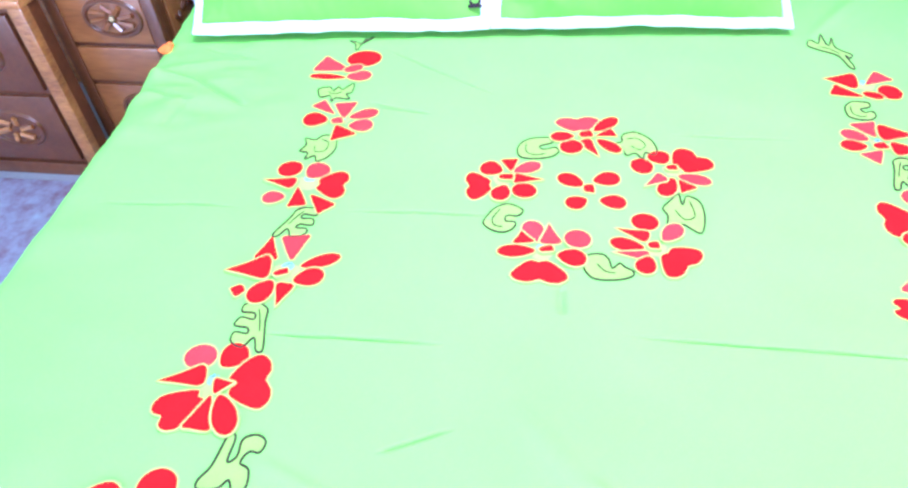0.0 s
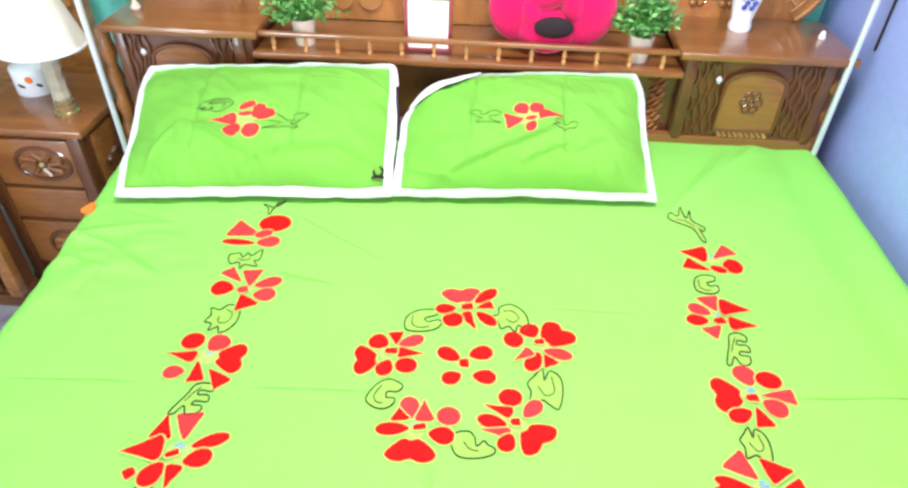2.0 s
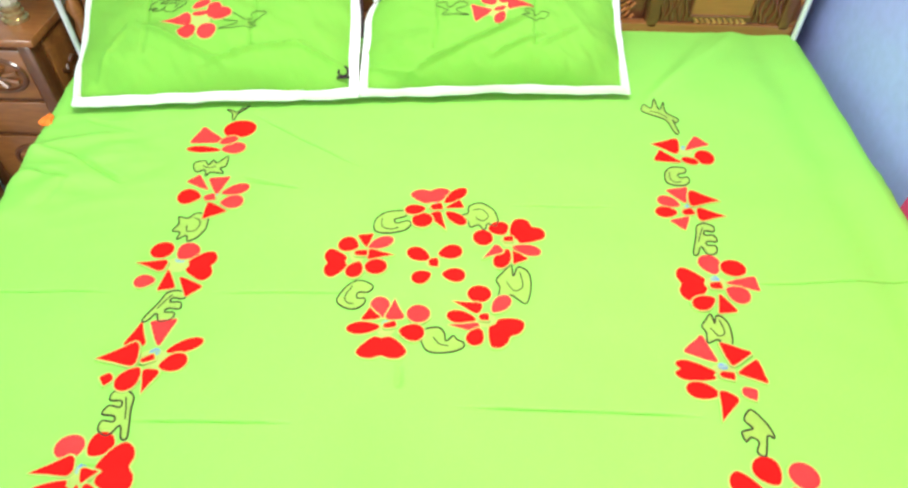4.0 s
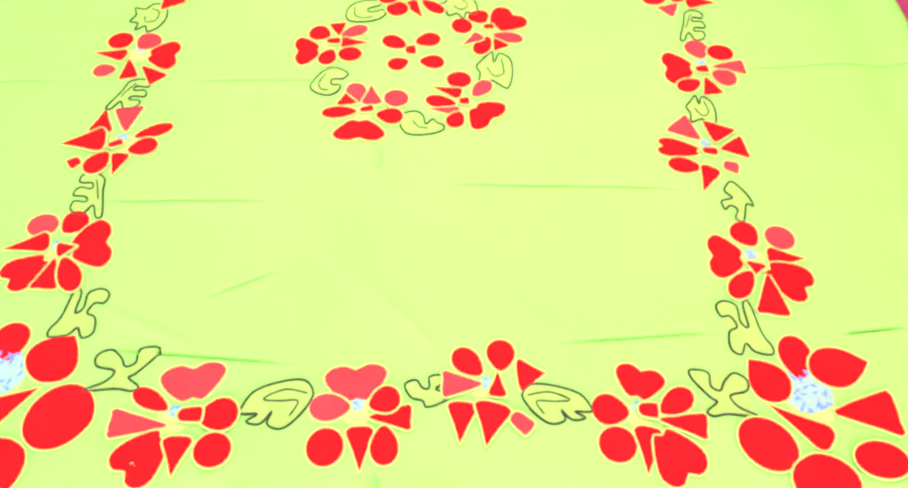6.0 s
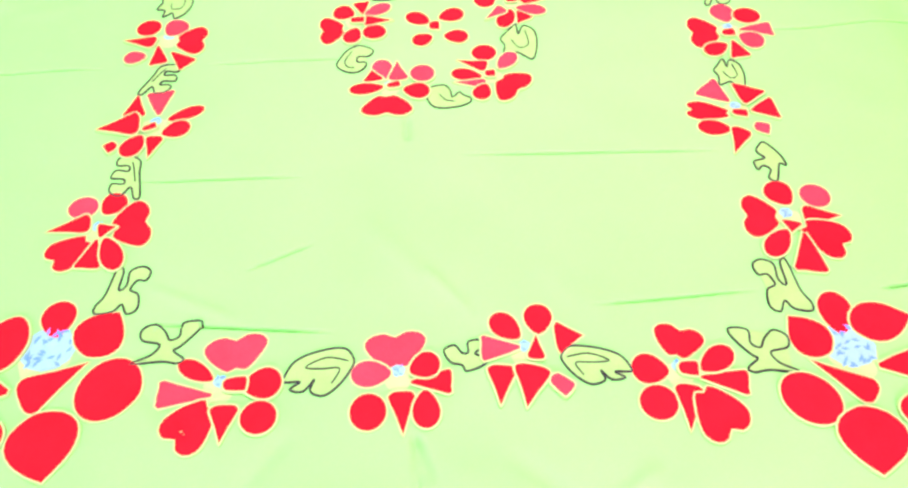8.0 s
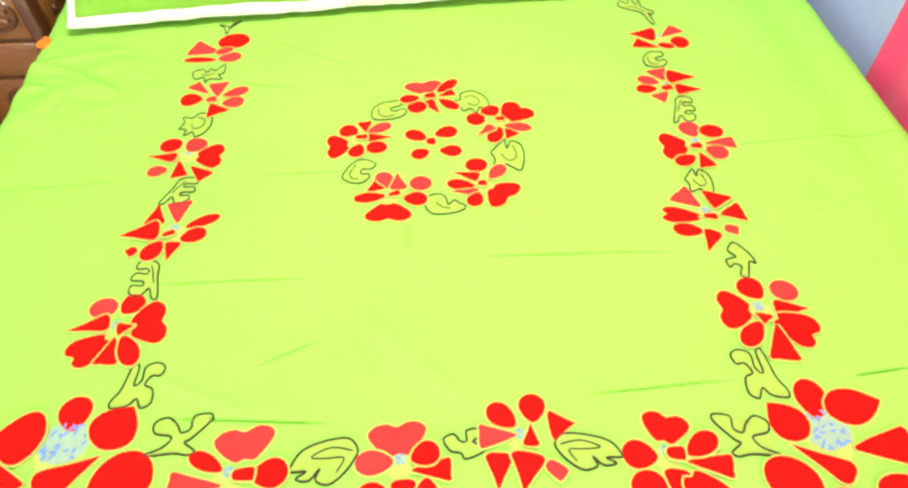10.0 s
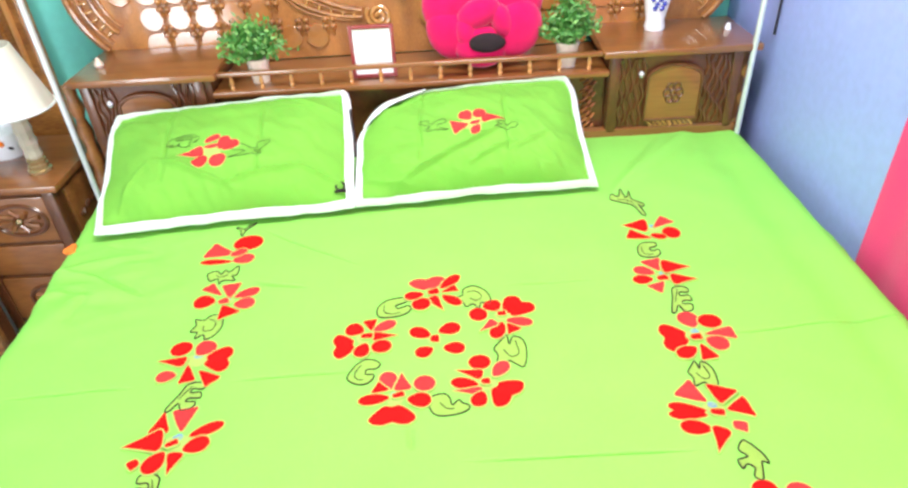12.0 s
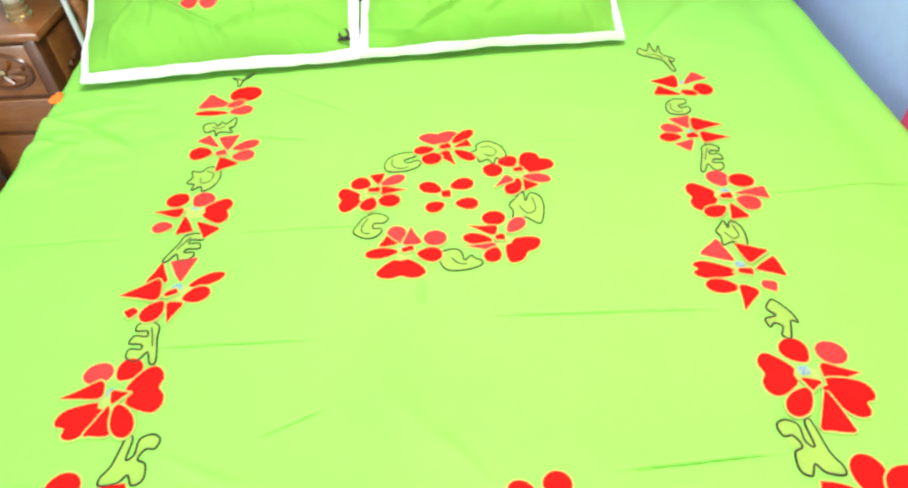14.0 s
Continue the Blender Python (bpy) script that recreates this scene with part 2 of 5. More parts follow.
def arc(u, z, r, a0, a1, n, y):
    return [(u + r * math.cos(radians(a0 + (a1 - a0) * i / n)), y, z + r * math.sin(radians(a0 + (a1 - a0) * i / n))) for i in range(n + 1)]


LOBE_U, LOBE_Z, LOBE_R = 0.815, 1.035, 0.285
half = [(0.60, 0.774), (0.61, 0.80)] + [(p[0], p[2]) for p in arc(LOBE_U, LOBE_Z, LOBE_R, -52, 112, 26, 0)]
half += [(0.655, 1.285), (0.60, 1.33), (0.57, 1.42), (0.55, 1.52), (0.47, 1.64), (0.33, 1.73), (0.16, 1.78)]
outline = [(XC + u, z) for u, z in half] + [(XC - u, z) for u, z in half[::-1]]
headboard = part("headboard", slab(bmesh.new(), outline, PANEL, PANEL + 0.045), WOOD_BOARD, bed, "tall carved headboard with two round lobes and a heart", False)


def sweep(side, r):
    """One moulding: round the lobe, then down in a long curve to the scroll beside the heart."""
    k = (LOBE_R - r)
    pts = [(u, z) for u, _, z in arc(LOBE_U, LOBE_Z, r, -48, 100, 26, 0)]
    pts += [(0.66 - k * 0.25, LOBE_Z + r * 0.86), (0.55 - k * 0.35, 1.215 - k * 0.8), (0.45 - k * 0.3, 1.125 - k * 0.85), (0.35, 1.03 - k * 0.8), (0.24, 0.955 - k * 0.5), (0.14, 0.925 - k * 0.3)]
    line = spline([(u, z, 0) for u, z in pts], 3, False)
    return [(XC + side * p[0], PANEL - 0.002, p[1]) for p in line]


for side in (-1, 1):
    for r, w in ((0.268, 0.011), (0.238, 0.007), (0.196, 0.009), (0.172, 0.006)):
        part("moulding", tube(bmesh.new(), sweep(side, r), w, 8, flat=1.3), WOOD, headboard)
    teeth = sweep(side, 0.217)
    run = 0.0
    for a, b in zip(teeth, teeth[1:]):
        a, b = Vector(a), Vector(b)
        run += (b - a).length
        if run > 0.022:
            run = 0
            d = (b - a).normalized()
            nrm = Vector((d.z, 0, -d.x))
            across = [a - nrm * 0.013, a + Vector((0, -0.004, 0)), a + nrm * 0.013]
            part("bead", tube(bmesh.new(), across, 0.006, 6, flat=1.4), WOOD_LIGHT, headboard)
    # scroll beside the heart
    turn = [(XC + side * (0.085 + (0.006 + 0.036 * s / 40) * math.cos(s * 0.33)), PANEL - 0.006, 0.90 + (0.006 + 0.036 * s / 40) * math.sin(s * 0.33)) for s in range(41)]
    part("scroll", tube(bmesh.new(), turn, 0.008, 7), WOOD_LIGHT, headboard)
    # pleats that rise beside the heart
    for k in range(6):
        s = 1.22 + 0.15 * k
        pts = []
        for i in range(15):
            t = 0.62 + i * 0.105
            pts.append((XC + side * 0.0147 * 16 * s * math.sin(t) ** 3 * (1 + 0.04 * k), PANEL - 0.003, 1.13 + 0.0115 * s * (13 * math.cos(t) - 5 * math.cos(2 * t) - 2 * math.cos(3 * t) - math.cos(4 * t)) + 0.01 * k))
        pts = [p for p in pts if p[2] > 1.02 + 0.035 * k]
        part("pleat", tube(bmesh.new(), pts, 0.008 if k % 2 else 0.011, 7, flat=1.2), WOOD, headboard)
    for k in range(7):
        a = radians(50 + 12 * k)
        c = Vector((XC + side * 0.45, PANEL - 0.003, 1.20))
        d = Vector((math.cos(a) * side, 0, math.sin(a)))
        part("fan_leaf", tube(bmesh.new(), [c + d * 0.03, c + d * 0.075 + Vector((0, -0.006, 0)), c + d * 0.125], 0.010, 6, flat=0.8), WOOD, headboard)
    # lattice of polished discs with four-leaf joints
    disc_bm = lathe(bmesh.new(), [(0.039, -0.004), (0.039, 0.006), (0.037, 0.0075)], (0, 0, 0), 16)
    bmesh.ops.rotate(disc_bm, verts=disc_bm.verts, cent=(0, 0, 0), matrix=Matrix.Rotation(radians(90), 3, "X"))
    disc = None
    for i in range(9):
        for j in range(5):
            u, z = 1.0 - 0.088 * i, 0.845 + 0.083 * j
            inside = math.hypot(u - LOBE_U, z - LOBE_Z) < 0.135 or (0.29 < u < 0.84 and z < 1.10 - 0.56 * max(0, 0.66 - u) - 0.035 and z < 1.13)
            if not inside or z > 1.16:
                continue
            x = XC + side * u
            if disc is None:
                disc = part("lattice_disc", disc_bm, DISC, headboard, "", False)
                disc.location, disc.rotation_euler = (x, PANEL, z), (radians(-5), 0, 0)
            else:
                ob = new("lattice_disc", disc.data)
                ob.parent, ob.location, ob.rotation_euler = headboard, (x, PANEL, z), (radians(-5), 0, 0)
            bm = bmesh.new()
            for dx, dz in ((0.012, 0.012), (-0.012, 0.012), (0.012, -0.012), (-0.012, -0.012)):
                bmesh.ops.create_icosphere(bm, subdivisions=1, radius=0.0125, matrix=Matrix.Translation((x - side * 0.044 + dx, PANEL - 0.004, z + 0.0415 + dz)))
            for q in (-0.022, 0.022):
                tube(bm, [(x - side * 0.044 + q * 0.5, PANEL - 0.002, z + 0.0), (x - side * 0.044 + q * 0.3, PANEL - 0.006, z + 0.02)], 0.006, 5)
            part("lattice_joint", bm, WOOD, headboard)


def heart(s, y, dz=0.0):
    return [(XC + 0.0147 * s * 16 * math.sin(t) ** 3, y, 1.155 + dz + 0.0118 * s * (13 * math.cos(t) - 5 * math.cos(2 * t) - 2 * math.cos(3 * t) - math.cos(4 * t)))
            for t in (2 * math.pi * i / 56 for i in range(56))]


part("heart_field", slab(bmesh.new(), [(x, z) for x, _, z in heart(0.96, 0)], PANEL - 0.006, PANEL + 0.002), WOOD_H, headboard, "", False)
for s, w in ((1.0, 0.013), (0.86, 0.006), (0.60, 0.005)):
    part("heart_moulding", tube(bmesh.new(), heart(s, PANEL - 0.006), w, 8, True), WOOD, headboard)
random.seed(5)
for side in (-1, 1):
    for k in range(9):
        a = radians(200 + 16 * k) if side < 0 else radians(340 - 16 * k)
        c = Vector((XC + 0.135 * math.cos(a) * 1.05, PANEL - 0.008, 1.175 + 0.12 * math.sin(a)))
        d = Vector((math.cos(a + side * 0.9), 0, math.sin(a + side * 0.9))) * 0.03
        part("carved_leaf", tube(bmesh.new(), [c - d, c + Vector((0, -0.004, 0)), c + d * 0.6 + Vector((side * 0.006, 0, 0.008)), c + d], 0.0085, 6), WOOD, headboard)

# curling vines carved over the plain parts of the board
rng = random.Random(12)


def vine(u, z, size, lean):
    pts = []
    for s in range(16):
        a = s * 0.42
        r = size * (1 - s / 19)
        pts.append((XC + u + r * math.cos(lean + a), PANEL - 0.003 - 0.002 * (s % 2), z + r * math.sin(lean + a)))
    part("carved_vine", tube(bmesh.new(), pts, 0.0048, 5), WOOD if rng.random() < 0.6 else WOOD_LIGHT, headboard)


for side in (-1, 1):
    for k in range(110):
        u, z = rng.uniform(0.10, 0.62), rng.uniform(0.86, 1.40)
        low = 0.93 + 0.50 * max(0, u - 0.12)
        if abs(z - low) < 0.07 or z < low:
            continue
        vine(side * u, z, rng.uniform(0.014, 0.028), rng.uniform(0, 6.28))
    for k in range(10):
        vine(side * (0.02 + 0.013 * k), 1.02 + 0.022 * k + rng.uniform(-0.01, 0.01), 0.014, rng.uniform(0, 6.28))
    for k in range(6):
        vine(side * (0.03 + 0.02 * k), 1.20 - 0.006 * k, 0.012, rng.uniform(0, 6.28))

# cabinets under the lobes, the low gallery shelf between them
LEFT, RIGHT, IN_L, IN_R = -1.075, 1.0, -0.65, 0.545


def cabinet(x0, x1):
    body = part("head_cabinet", new_box((x0 + 0.012, FACE, GROUND), (x1 - 0.012, PANEL, SHELF - 0.022), 0.004), WOOD_DARK, bed, "carved bedhead cabinet with an arched door", False)
    part("cabinet_top", new_box((x0 - 0.012, FACE - 0.03, SHELF - 0.022), (x1 + 0.012, PANEL - 0.001, SHELF), 0.006), WOOD_H, body)
    w, mid = x1 - x0, (x0 + x1) / 2 - 0.01
    a, b = mid - 0.085, mid + 0.085
    arch = [(a, 0.60), (b, 0.60), (b, 0.735)] + [(mid + 0.085 * math.cos(radians(t)), 0.735 + 0.045 * math.sin(radians(t))) for t in range(15, 180, 15)] + [(a, 0.735)]
    part("door", slab(bmesh.new(), arch, FACE - 0.012, FACE + 0.004), WOOD_H, body, "", False)
    part("door_moulding", tube(bmesh.new(), [(x, FACE - 0.012, z) for x, z in arch], 0.006, 6, True), WOOD_DARK, body)
    bm = bmesh.new()
    for k in range(6):
        t = radians(60 * k)
        c = (mid + 0.019 * math.cos(t), FACE - 0.014, 0.69 + 0.022 * math.sin(t))
        tube(bm, [(c[0] + 0.012 * math.cos(q), c[1], c[2] + 0.012 * math.sin(q)) for q in (2 * math.pi * i / 10 for i in range(10))], 0.003, 5, True)
    part("carved_rosette", bm, WOOD_DARK, body)
    part("knob", lathe(bmesh.new(), [(0.004, 0), (0.009, 0.01), (0.004, 0.02)], (a - 0.022, FACE - 0.014, 0.745), 10), STEEL, body)
    for x in (x0 + 0.03, x1 - 0.05):
        part("fluted_stile", new_box((x - 0.016, FACE - 0.012, 0.56), (x + 0.016, FACE + 0.001, SHELF - 0.024), 0.005), WOOD_DARK, body)
    for side in (-1, 1):
        for k in range(5):
            x = mid + side * (0.098 + 0.0165 * k)
            if not x0 + 0.05 < x < x1 - 0.07:
                continue
            line = [(x + 0.005 * math.sin(q * 0.9 + 1.7 * k), FACE - 0.002 - 0.003 * math.sin(q * 0.5 + k) ** 2, 0.582 + 0.0115 * q) for q in range(20)]
            part("carved_flute", tube(bmesh.new(), line, 0.0055, 6), WOOD_DARK, body)
    for k in range(9):
        x = a + 0.02 + k * 0.0165
        part("carved_leaf", tube(bmesh.new(), [(x, FACE, 0.572), (x + 0.008, FACE - 0.007, 0.58), (x - 0.004, FACE, 0.592)], 0.005, 5), WOOD_LIGHT, body)
    return body


cabinet(LEFT, IN_L)
cabinet(IN_R, RIGHT)
middle = part("middle_cabinet", new_box((IN_L - 0.012, FACE + 0.03, GROUND), (IN_R + 0.012, PANEL, 0.755), 0.003), WOOD_DARK, bed, "plain carved front behind the pillows", False)
part("gallery_shelf", new_box((IN_L - 0.01, FACE - 0.02, 0.755), (IN_R + 0.01, PANEL - 0.001, 0.773), 0.005), WOOD_H, bed)
for k in range(16):
    x, s = IN_R - 0.03 - 0.012 * (k % 3), 0.01
    z = 0.57 + 0.012 * k
    part("carved_leaf", tube(bmesh.new(), [(x - 0.015, FACE + 0.03, z - 0.012), (x, FACE + 0.022, z), (x + 0.012, FACE + 0.03, z + 0.01)], 0.005, 5), WOOD, middle)
part("gallery_rail", new_box((IN_L + 0.005, FACE - 0.008, 0.815), (IN_R - 0.005, FACE + 0.012, 0.829), 0.005), WOOD_H, bed)
for k in range(13):
    x = IN_L + 0.05 + k * (IN_R - IN_L - 0.1) / 12
    part("baluster", lathe(bmesh.new(), [(0.006, 0), (0.008, 0.008), (0.0045, 0.014), (0.008, 0.024), (0.0045, 0.036), (0.006, 0.042)], (x, FACE + 0.002, 0.773), 8), WOOD_LIGHT, bed)
part("head_rail", new_box((LEFT + 0.02, FACE - 0.012, 0.50), (RIGHT - 0.02, FACE + 0.02, 0.575), 0.006), WOOD_H, bed)
for x in (LEFT - 0.03, RIGHT - 0.015):
    prof = [(0.026, GROUND), (0.026, 0.5), (0.018, 0.53), (0.027, 0.57), (0.016, 0.60), (0.024, 0.66), (0.014, 0.70), (0.026, 0.74), (0.018, 0.77), (0.02, SHELF - 0.024)]
    part("corner_post", lathe(bmesh.new(), prof, (x, FACE + 0.02, 0), 14), WOOD_MID, bed)
tagged(solid("mattress", new_box((-0.90, -1.05, 0.27), (0.88, FACE - 0.015, 0.522), 0.03), MATTRESS, (0, 0, 0.27)), "thick mattress under the green bedsheet", "mattress")


# net poles
def pole(x, y, lean, label):
    bm = bmesh.new()
    tube(bm, [(x, y, GROUND), (x, y, 1.0), (x + lean, y, 2.1)], 0.0085, 10)
    tagged(solid("net_pole", bm, STEEL, (x, y, 0)), label, "pole", "mosquito net poles")


pole(-1.092, 0.86, 0.004, "thin white metal net pole beside the nightstand")
pole(0.985, 0.905, -0.035, "thin white metal net pole at the wall")

# ---- things on the headboard ----


def plant(x, y, z, wide, high, seed, label):
    root = thing("potted_plant", (x, y, z), label, "plant", "plants on the gallery shelf")
    part("pot", lathe(bmesh.new(), [(0.026, 0), (0.029, 0.02), (0.036, 0.068), (0.037, 0.075), (0.031, 0.075), (0.029, 0.06)], (x, y, z), 16), POT, root, "small cream plastic pot")
    rng = random.Random(seed)
    dark, light, stems = bmesh.new(), bmesh.new(), bmesh.new()
    for k in range(90):
        a, e = rng.uniform(0, 2 * math.pi), rng.uniform(0.1, 1.0)
        tip = Vector((x + wide * e * math.cos(a), y + wide * 0.62 * e * math.sin(a), z + 0.075 + high * (1.05 - 0.75 * e * e) * rng.uniform(0.55, 1.0)))
        root_p = Vector((x + rng.uniform(-0.015, 0.015), y + rng.uniform(-0.015, 0.015), z + 0.07))
        bend = (root_p + tip) / 2 + Vector((0, 0, 0.02))
        tube(stems, [root_p, bend, tip], 0.0012, 4)
        for q in range(13):
            s = rng.uniform(0.35, 1.05)
            c = root_p.lerp(tip, s) + Vector((rng.gauss(0, 0.007), rng.gauss(0, 0.007), rng.gauss(0, 0.007)))
            d = Vector((rng.gauss(0, 1), rng.gauss(0, 1), rng.gauss(0.4, 1))).normalized()
            n = d.orthogonal().normalized()
            w, ln = rng.uniform(0.003, 0.0055), rng.uniform(0.008, 0.014)
            bm = light if rng.random() < 0.3 else dark
            v = [bm.verts.new(p) for p in (c - d * ln, c + n * w, c + d * ln, c - n * w)]
            bm.faces.new(v)
    part("sprig_base", stems, LEAFY, root)
    part("foliage", dark, LEAFY, root, "dense small dark green leaves", False)
    part("pale_foliage", light, LEAFY_LIGHT, root, "light green leaf tips", False)


plant(-0.525, 0.995, 0.773, 0.132, 0.125, 3, "small bushy artificial plant in a cream pot")
plant(0.435, 0.985, 0.773, 0.102, 0.15, 8, "tall bushy artificial plant in a cream pot")

frame_thing = thing("photo_frame", (-0.163, 0.975, 0.773), "small maroon photo frame, its glass painted white with reflection", "photo frame")
fx0, fx1, fz0, fz1 = -0.232, -0.096, 0.773, 0.935
for lo, hi in (((fx0, fz0), (fx0 + 0.011, fz1)), ((fx1 - 0.011, fz0), (fx1, fz1)), ((fx0 + 0.011, fz0), (fx1 - 0.011, fz0 + 0.012)), ((fx0 + 0.011, fz1 - 0.012), (fx1 - 0.011, fz1))):
    part("frame_bar", new_box((lo[0], 0.966, lo[1]), (hi[0], 0.980, hi[1]), 0.003), FRAME_RED, frame_thing)
# picture glass; the bright reflection on it is put in as plain white
part("glass_pane", new_box((fx0 + 0.011, 0.972, fz0 + 0.012), (fx1 - 0.011, 0.978, fz1 - 0.012)), PHOTO_GLARE, frame_thing, "picture glass with its white reflection painted in", False)
part("easel_back", new_box((-0.18, 0.981, 0.773), (-0.15, 1.02, 0.85), 0.002), FRAME_RED, frame_thing)


def pad(bm, c, rx, ry, rz, tilt=0.0, seg=18):
    """A soft cushion lobe."""
    bmesh.ops.create_uvsphere(bm, u_segments=seg, v_segments=10, radius=1, matrix=Matrix.Translation(c) @ Matrix.Rotation(tilt, 4, "Y") @ Matrix.Diagonal((rx, ry, rz, 1)))


rose = thing("rose_cushion", (0.18, 1.03, 0.773), "round magenta plush cushion shaped like a flower", "cushion")
bm = bmesh.new()
pad(bm, (0.18, 1.060, 0.935), 0.172, 0.075, 0.155)
part("back_pad", bm, MAGENTA, rose)
for k, (a, rr, s) in enumerate(((100, 0.10, 0.098), (30, 0.105, 0.088), (155, 0.105, 0.092), (205, 0.105, 0.082), (-25, 0.10, 0.085), (262, 0.088, 0.078))):
    bm = bmesh.new()
    c = (0.18 + 1.1 * rr * math.cos(radians(a)), 1.03 - 0.009 * k, 0.935 + rr * math.sin(radians(a)))
    pad(bm, c, s * 1.06, 0.036, s * 0.86, radians(-a + 90))
    part("petal", bm, MAGENTA, rose)
for a, rr, s in ((110, 0.045, 0.07), (20, 0.05, 0.055), (190, 0.05, 0.055), (-70, 0.045, 0.05)):
    bm = bmesh.new()
    pad(bm, (0.18 + 1.15 * rr * math.cos(radians(a)), 0.985, 0.90 + 1.15 * rr * math.sin(radians(a))), s, 0.032, s * 0.62, radians(-a + 90))
    part("inner_petal", bm, MAGENTA, rose)
bm = bmesh.new()
pad(bm, (0.185, 0.950, 0.868), 0.056, 0.018, 0.030)
part("flower_eye", bm, BLACK, rose, "black plush centre")

vase = thing("flower_vase", (0.735, 1.10, SHELF), "white porcelain vase with blue pattern and artificial flowers", "vase")
vx, vy = 0.735, 1.10
part("body", lathe(bmesh.new(), [(0.031, 0), (0.034, 0.012), (0.029, 0.03), (0.038, 0.075), (0.047, 0.125), (0.041, 0.16), (0.025, 0.185), (0.025, 0.195), (0.042, 0.212), (0.038, 0.213), (0.020, 0.19)], (vx, vy, SHELF), 28), CHINA, vase)
for a in (-112, -84):
    bm = bmesh.new()
    for q in range(5):
        aa, h = radians(a + 9 * math.sin(q * 2.2)), 0.075 + q * 0.014
        r = 0.0405 + 0.0056 * math.sin((h - 0.06) / 0.09 * 2.6) + 0.0015
        bmesh.ops.create_icosphere(bm, subdivisions=1, radius=0.0085, matrix=Matrix.Translation((vx + r * math.cos(aa), vy + r * math.sin(aa), SHELF + h)) @ Matrix.Diagonal((1, 0.5, 1, 1)))
    part("blue_motif", bm, COBALT, vase, "cobalt blue painted flower")
for s in (-1, 1):
    part("handle", tube(bmesh.new(), [(vx + s * 0.038, vy, SHELF + 0.155), (vx + s * 0.054, vy, SHELF + 0.175), (vx + s * 0.046, vy, SHELF + 0.20), (vx + s * 0.034, vy, SHELF + 0.205)], 0.006, 7, lift=(0, 1, 0)), CHINA, vase)
rng = random.Random(4)
greens = bmesh.new()
for k in range(420):
    a, h = rng.uniform(0, 6.28), rng.uniform(0.0, 0.26)
    r = rng.uniform(0, 0.088) * (1 - 0.55 * (h / 0.26))
    c = Vector((vx + r * math.cos(a), vy + r * math.sin(a), SHELF + 0.215 + h))
    d = Vector((rng.gauss(0, 1), rng.gauss(0, 1), rng.gauss(0.5, 1))).normalized()
    n = d.orthogonal().normalized()
    v = [greens.verts.new(p) for p in (c - d * 0.016, c + n * 0.006, c + d * 0.016, c - n * 0.006)]
    greens.faces.new(v)
for k in range(10):
    a = rng.uniform(0, 6.28)
    tube(greens, [(vx, vy, SHELF + 0.18), (vx + 0.03 * math.cos(a), vy + 0.03 * math.sin(a), SHELF + 0.3), (vx + 0.05 * math.cos(a), vy + 0.05 * math.sin(a), SHELF + 0.42)], 0.002, 4)
part("foliage", greens, LEAFY_LIGHT, vase, "pale green artificial leaves", False)
for dx, dy, h, s in ((0.0, -0.06, 0.385, 0.034), (0.02, -0.05, 0.46, 0.024), (-0.03, -0.065, 0.295, 0.026), (0.035, -0.07, 0.30, 0.028)):
    bm = bmesh.new()
    for q in range(14):
        a = q * 2.4
        r = s * (q / 14) ** 0.6
        pad(bm, (vx + dx + r * math.cos(a), vy + dy - 0.012 + 0.5 * r, SHELF + h + 0.7 * r * math.sin(a)), s * 0.42, s * 0.2, s * 0.34, a, 8)
    part("bloom", bm, HOT, vase, "pink artificial bloom")
tagged(solid("small_jar", lathe(bmesh.new(), [(0.009, 0), (0.011, 0.006), (0.007, 0.016), (0.006, 0.022)], (0.955, 1.05, SHELF), 10), CHINA, (0.955, 1.05, SHELF)), "tiny white porcelain ornament on the headboard shelf", "ornament", "tiny ornaments")
tagged(solid("small_shell", lathe(bmesh.new(), [(0.012, 0), (0.016, 0.008), (0.008, 0.022), (0.005, 0.03)], (-1.03, 1.03, SHELF), 9), POT, (-1.03, 1.03, SHELF)), "tiny pale shell ornament on the headboard shelf", "ornament", "tiny ornaments")

# ---- nightstand and lamp ----
NX0, NX1, NY0, NY1, NT = -1.56, -1.18, 0.80, 1.20, 0.545
stand = thing("nightstand", ((NX0 + NX1) / 2, (NY0 + NY1) / 2, 0), "varnished carved teak nightstand with drawers", "nightstand")
part("body", new_box((NX0 + 0.025, NY0 + 0.025, GROUND + 0.06), (NX1 - 0.025, NY1, NT - 0.025), 0.004), WOOD_DARK, stand, "", False)
part("top", new_box((NX0, NY0, NT - 0.025), (NX1, NY1, NT), 0.007), WOOD_MID, stand)
part("plinth", new_box((NX0 + 0.01, NY0 + 0.012, GROUND), (NX1 - 0.01, NY1, GROUND + 0.06), 0.006), WOOD_DARK, stand)
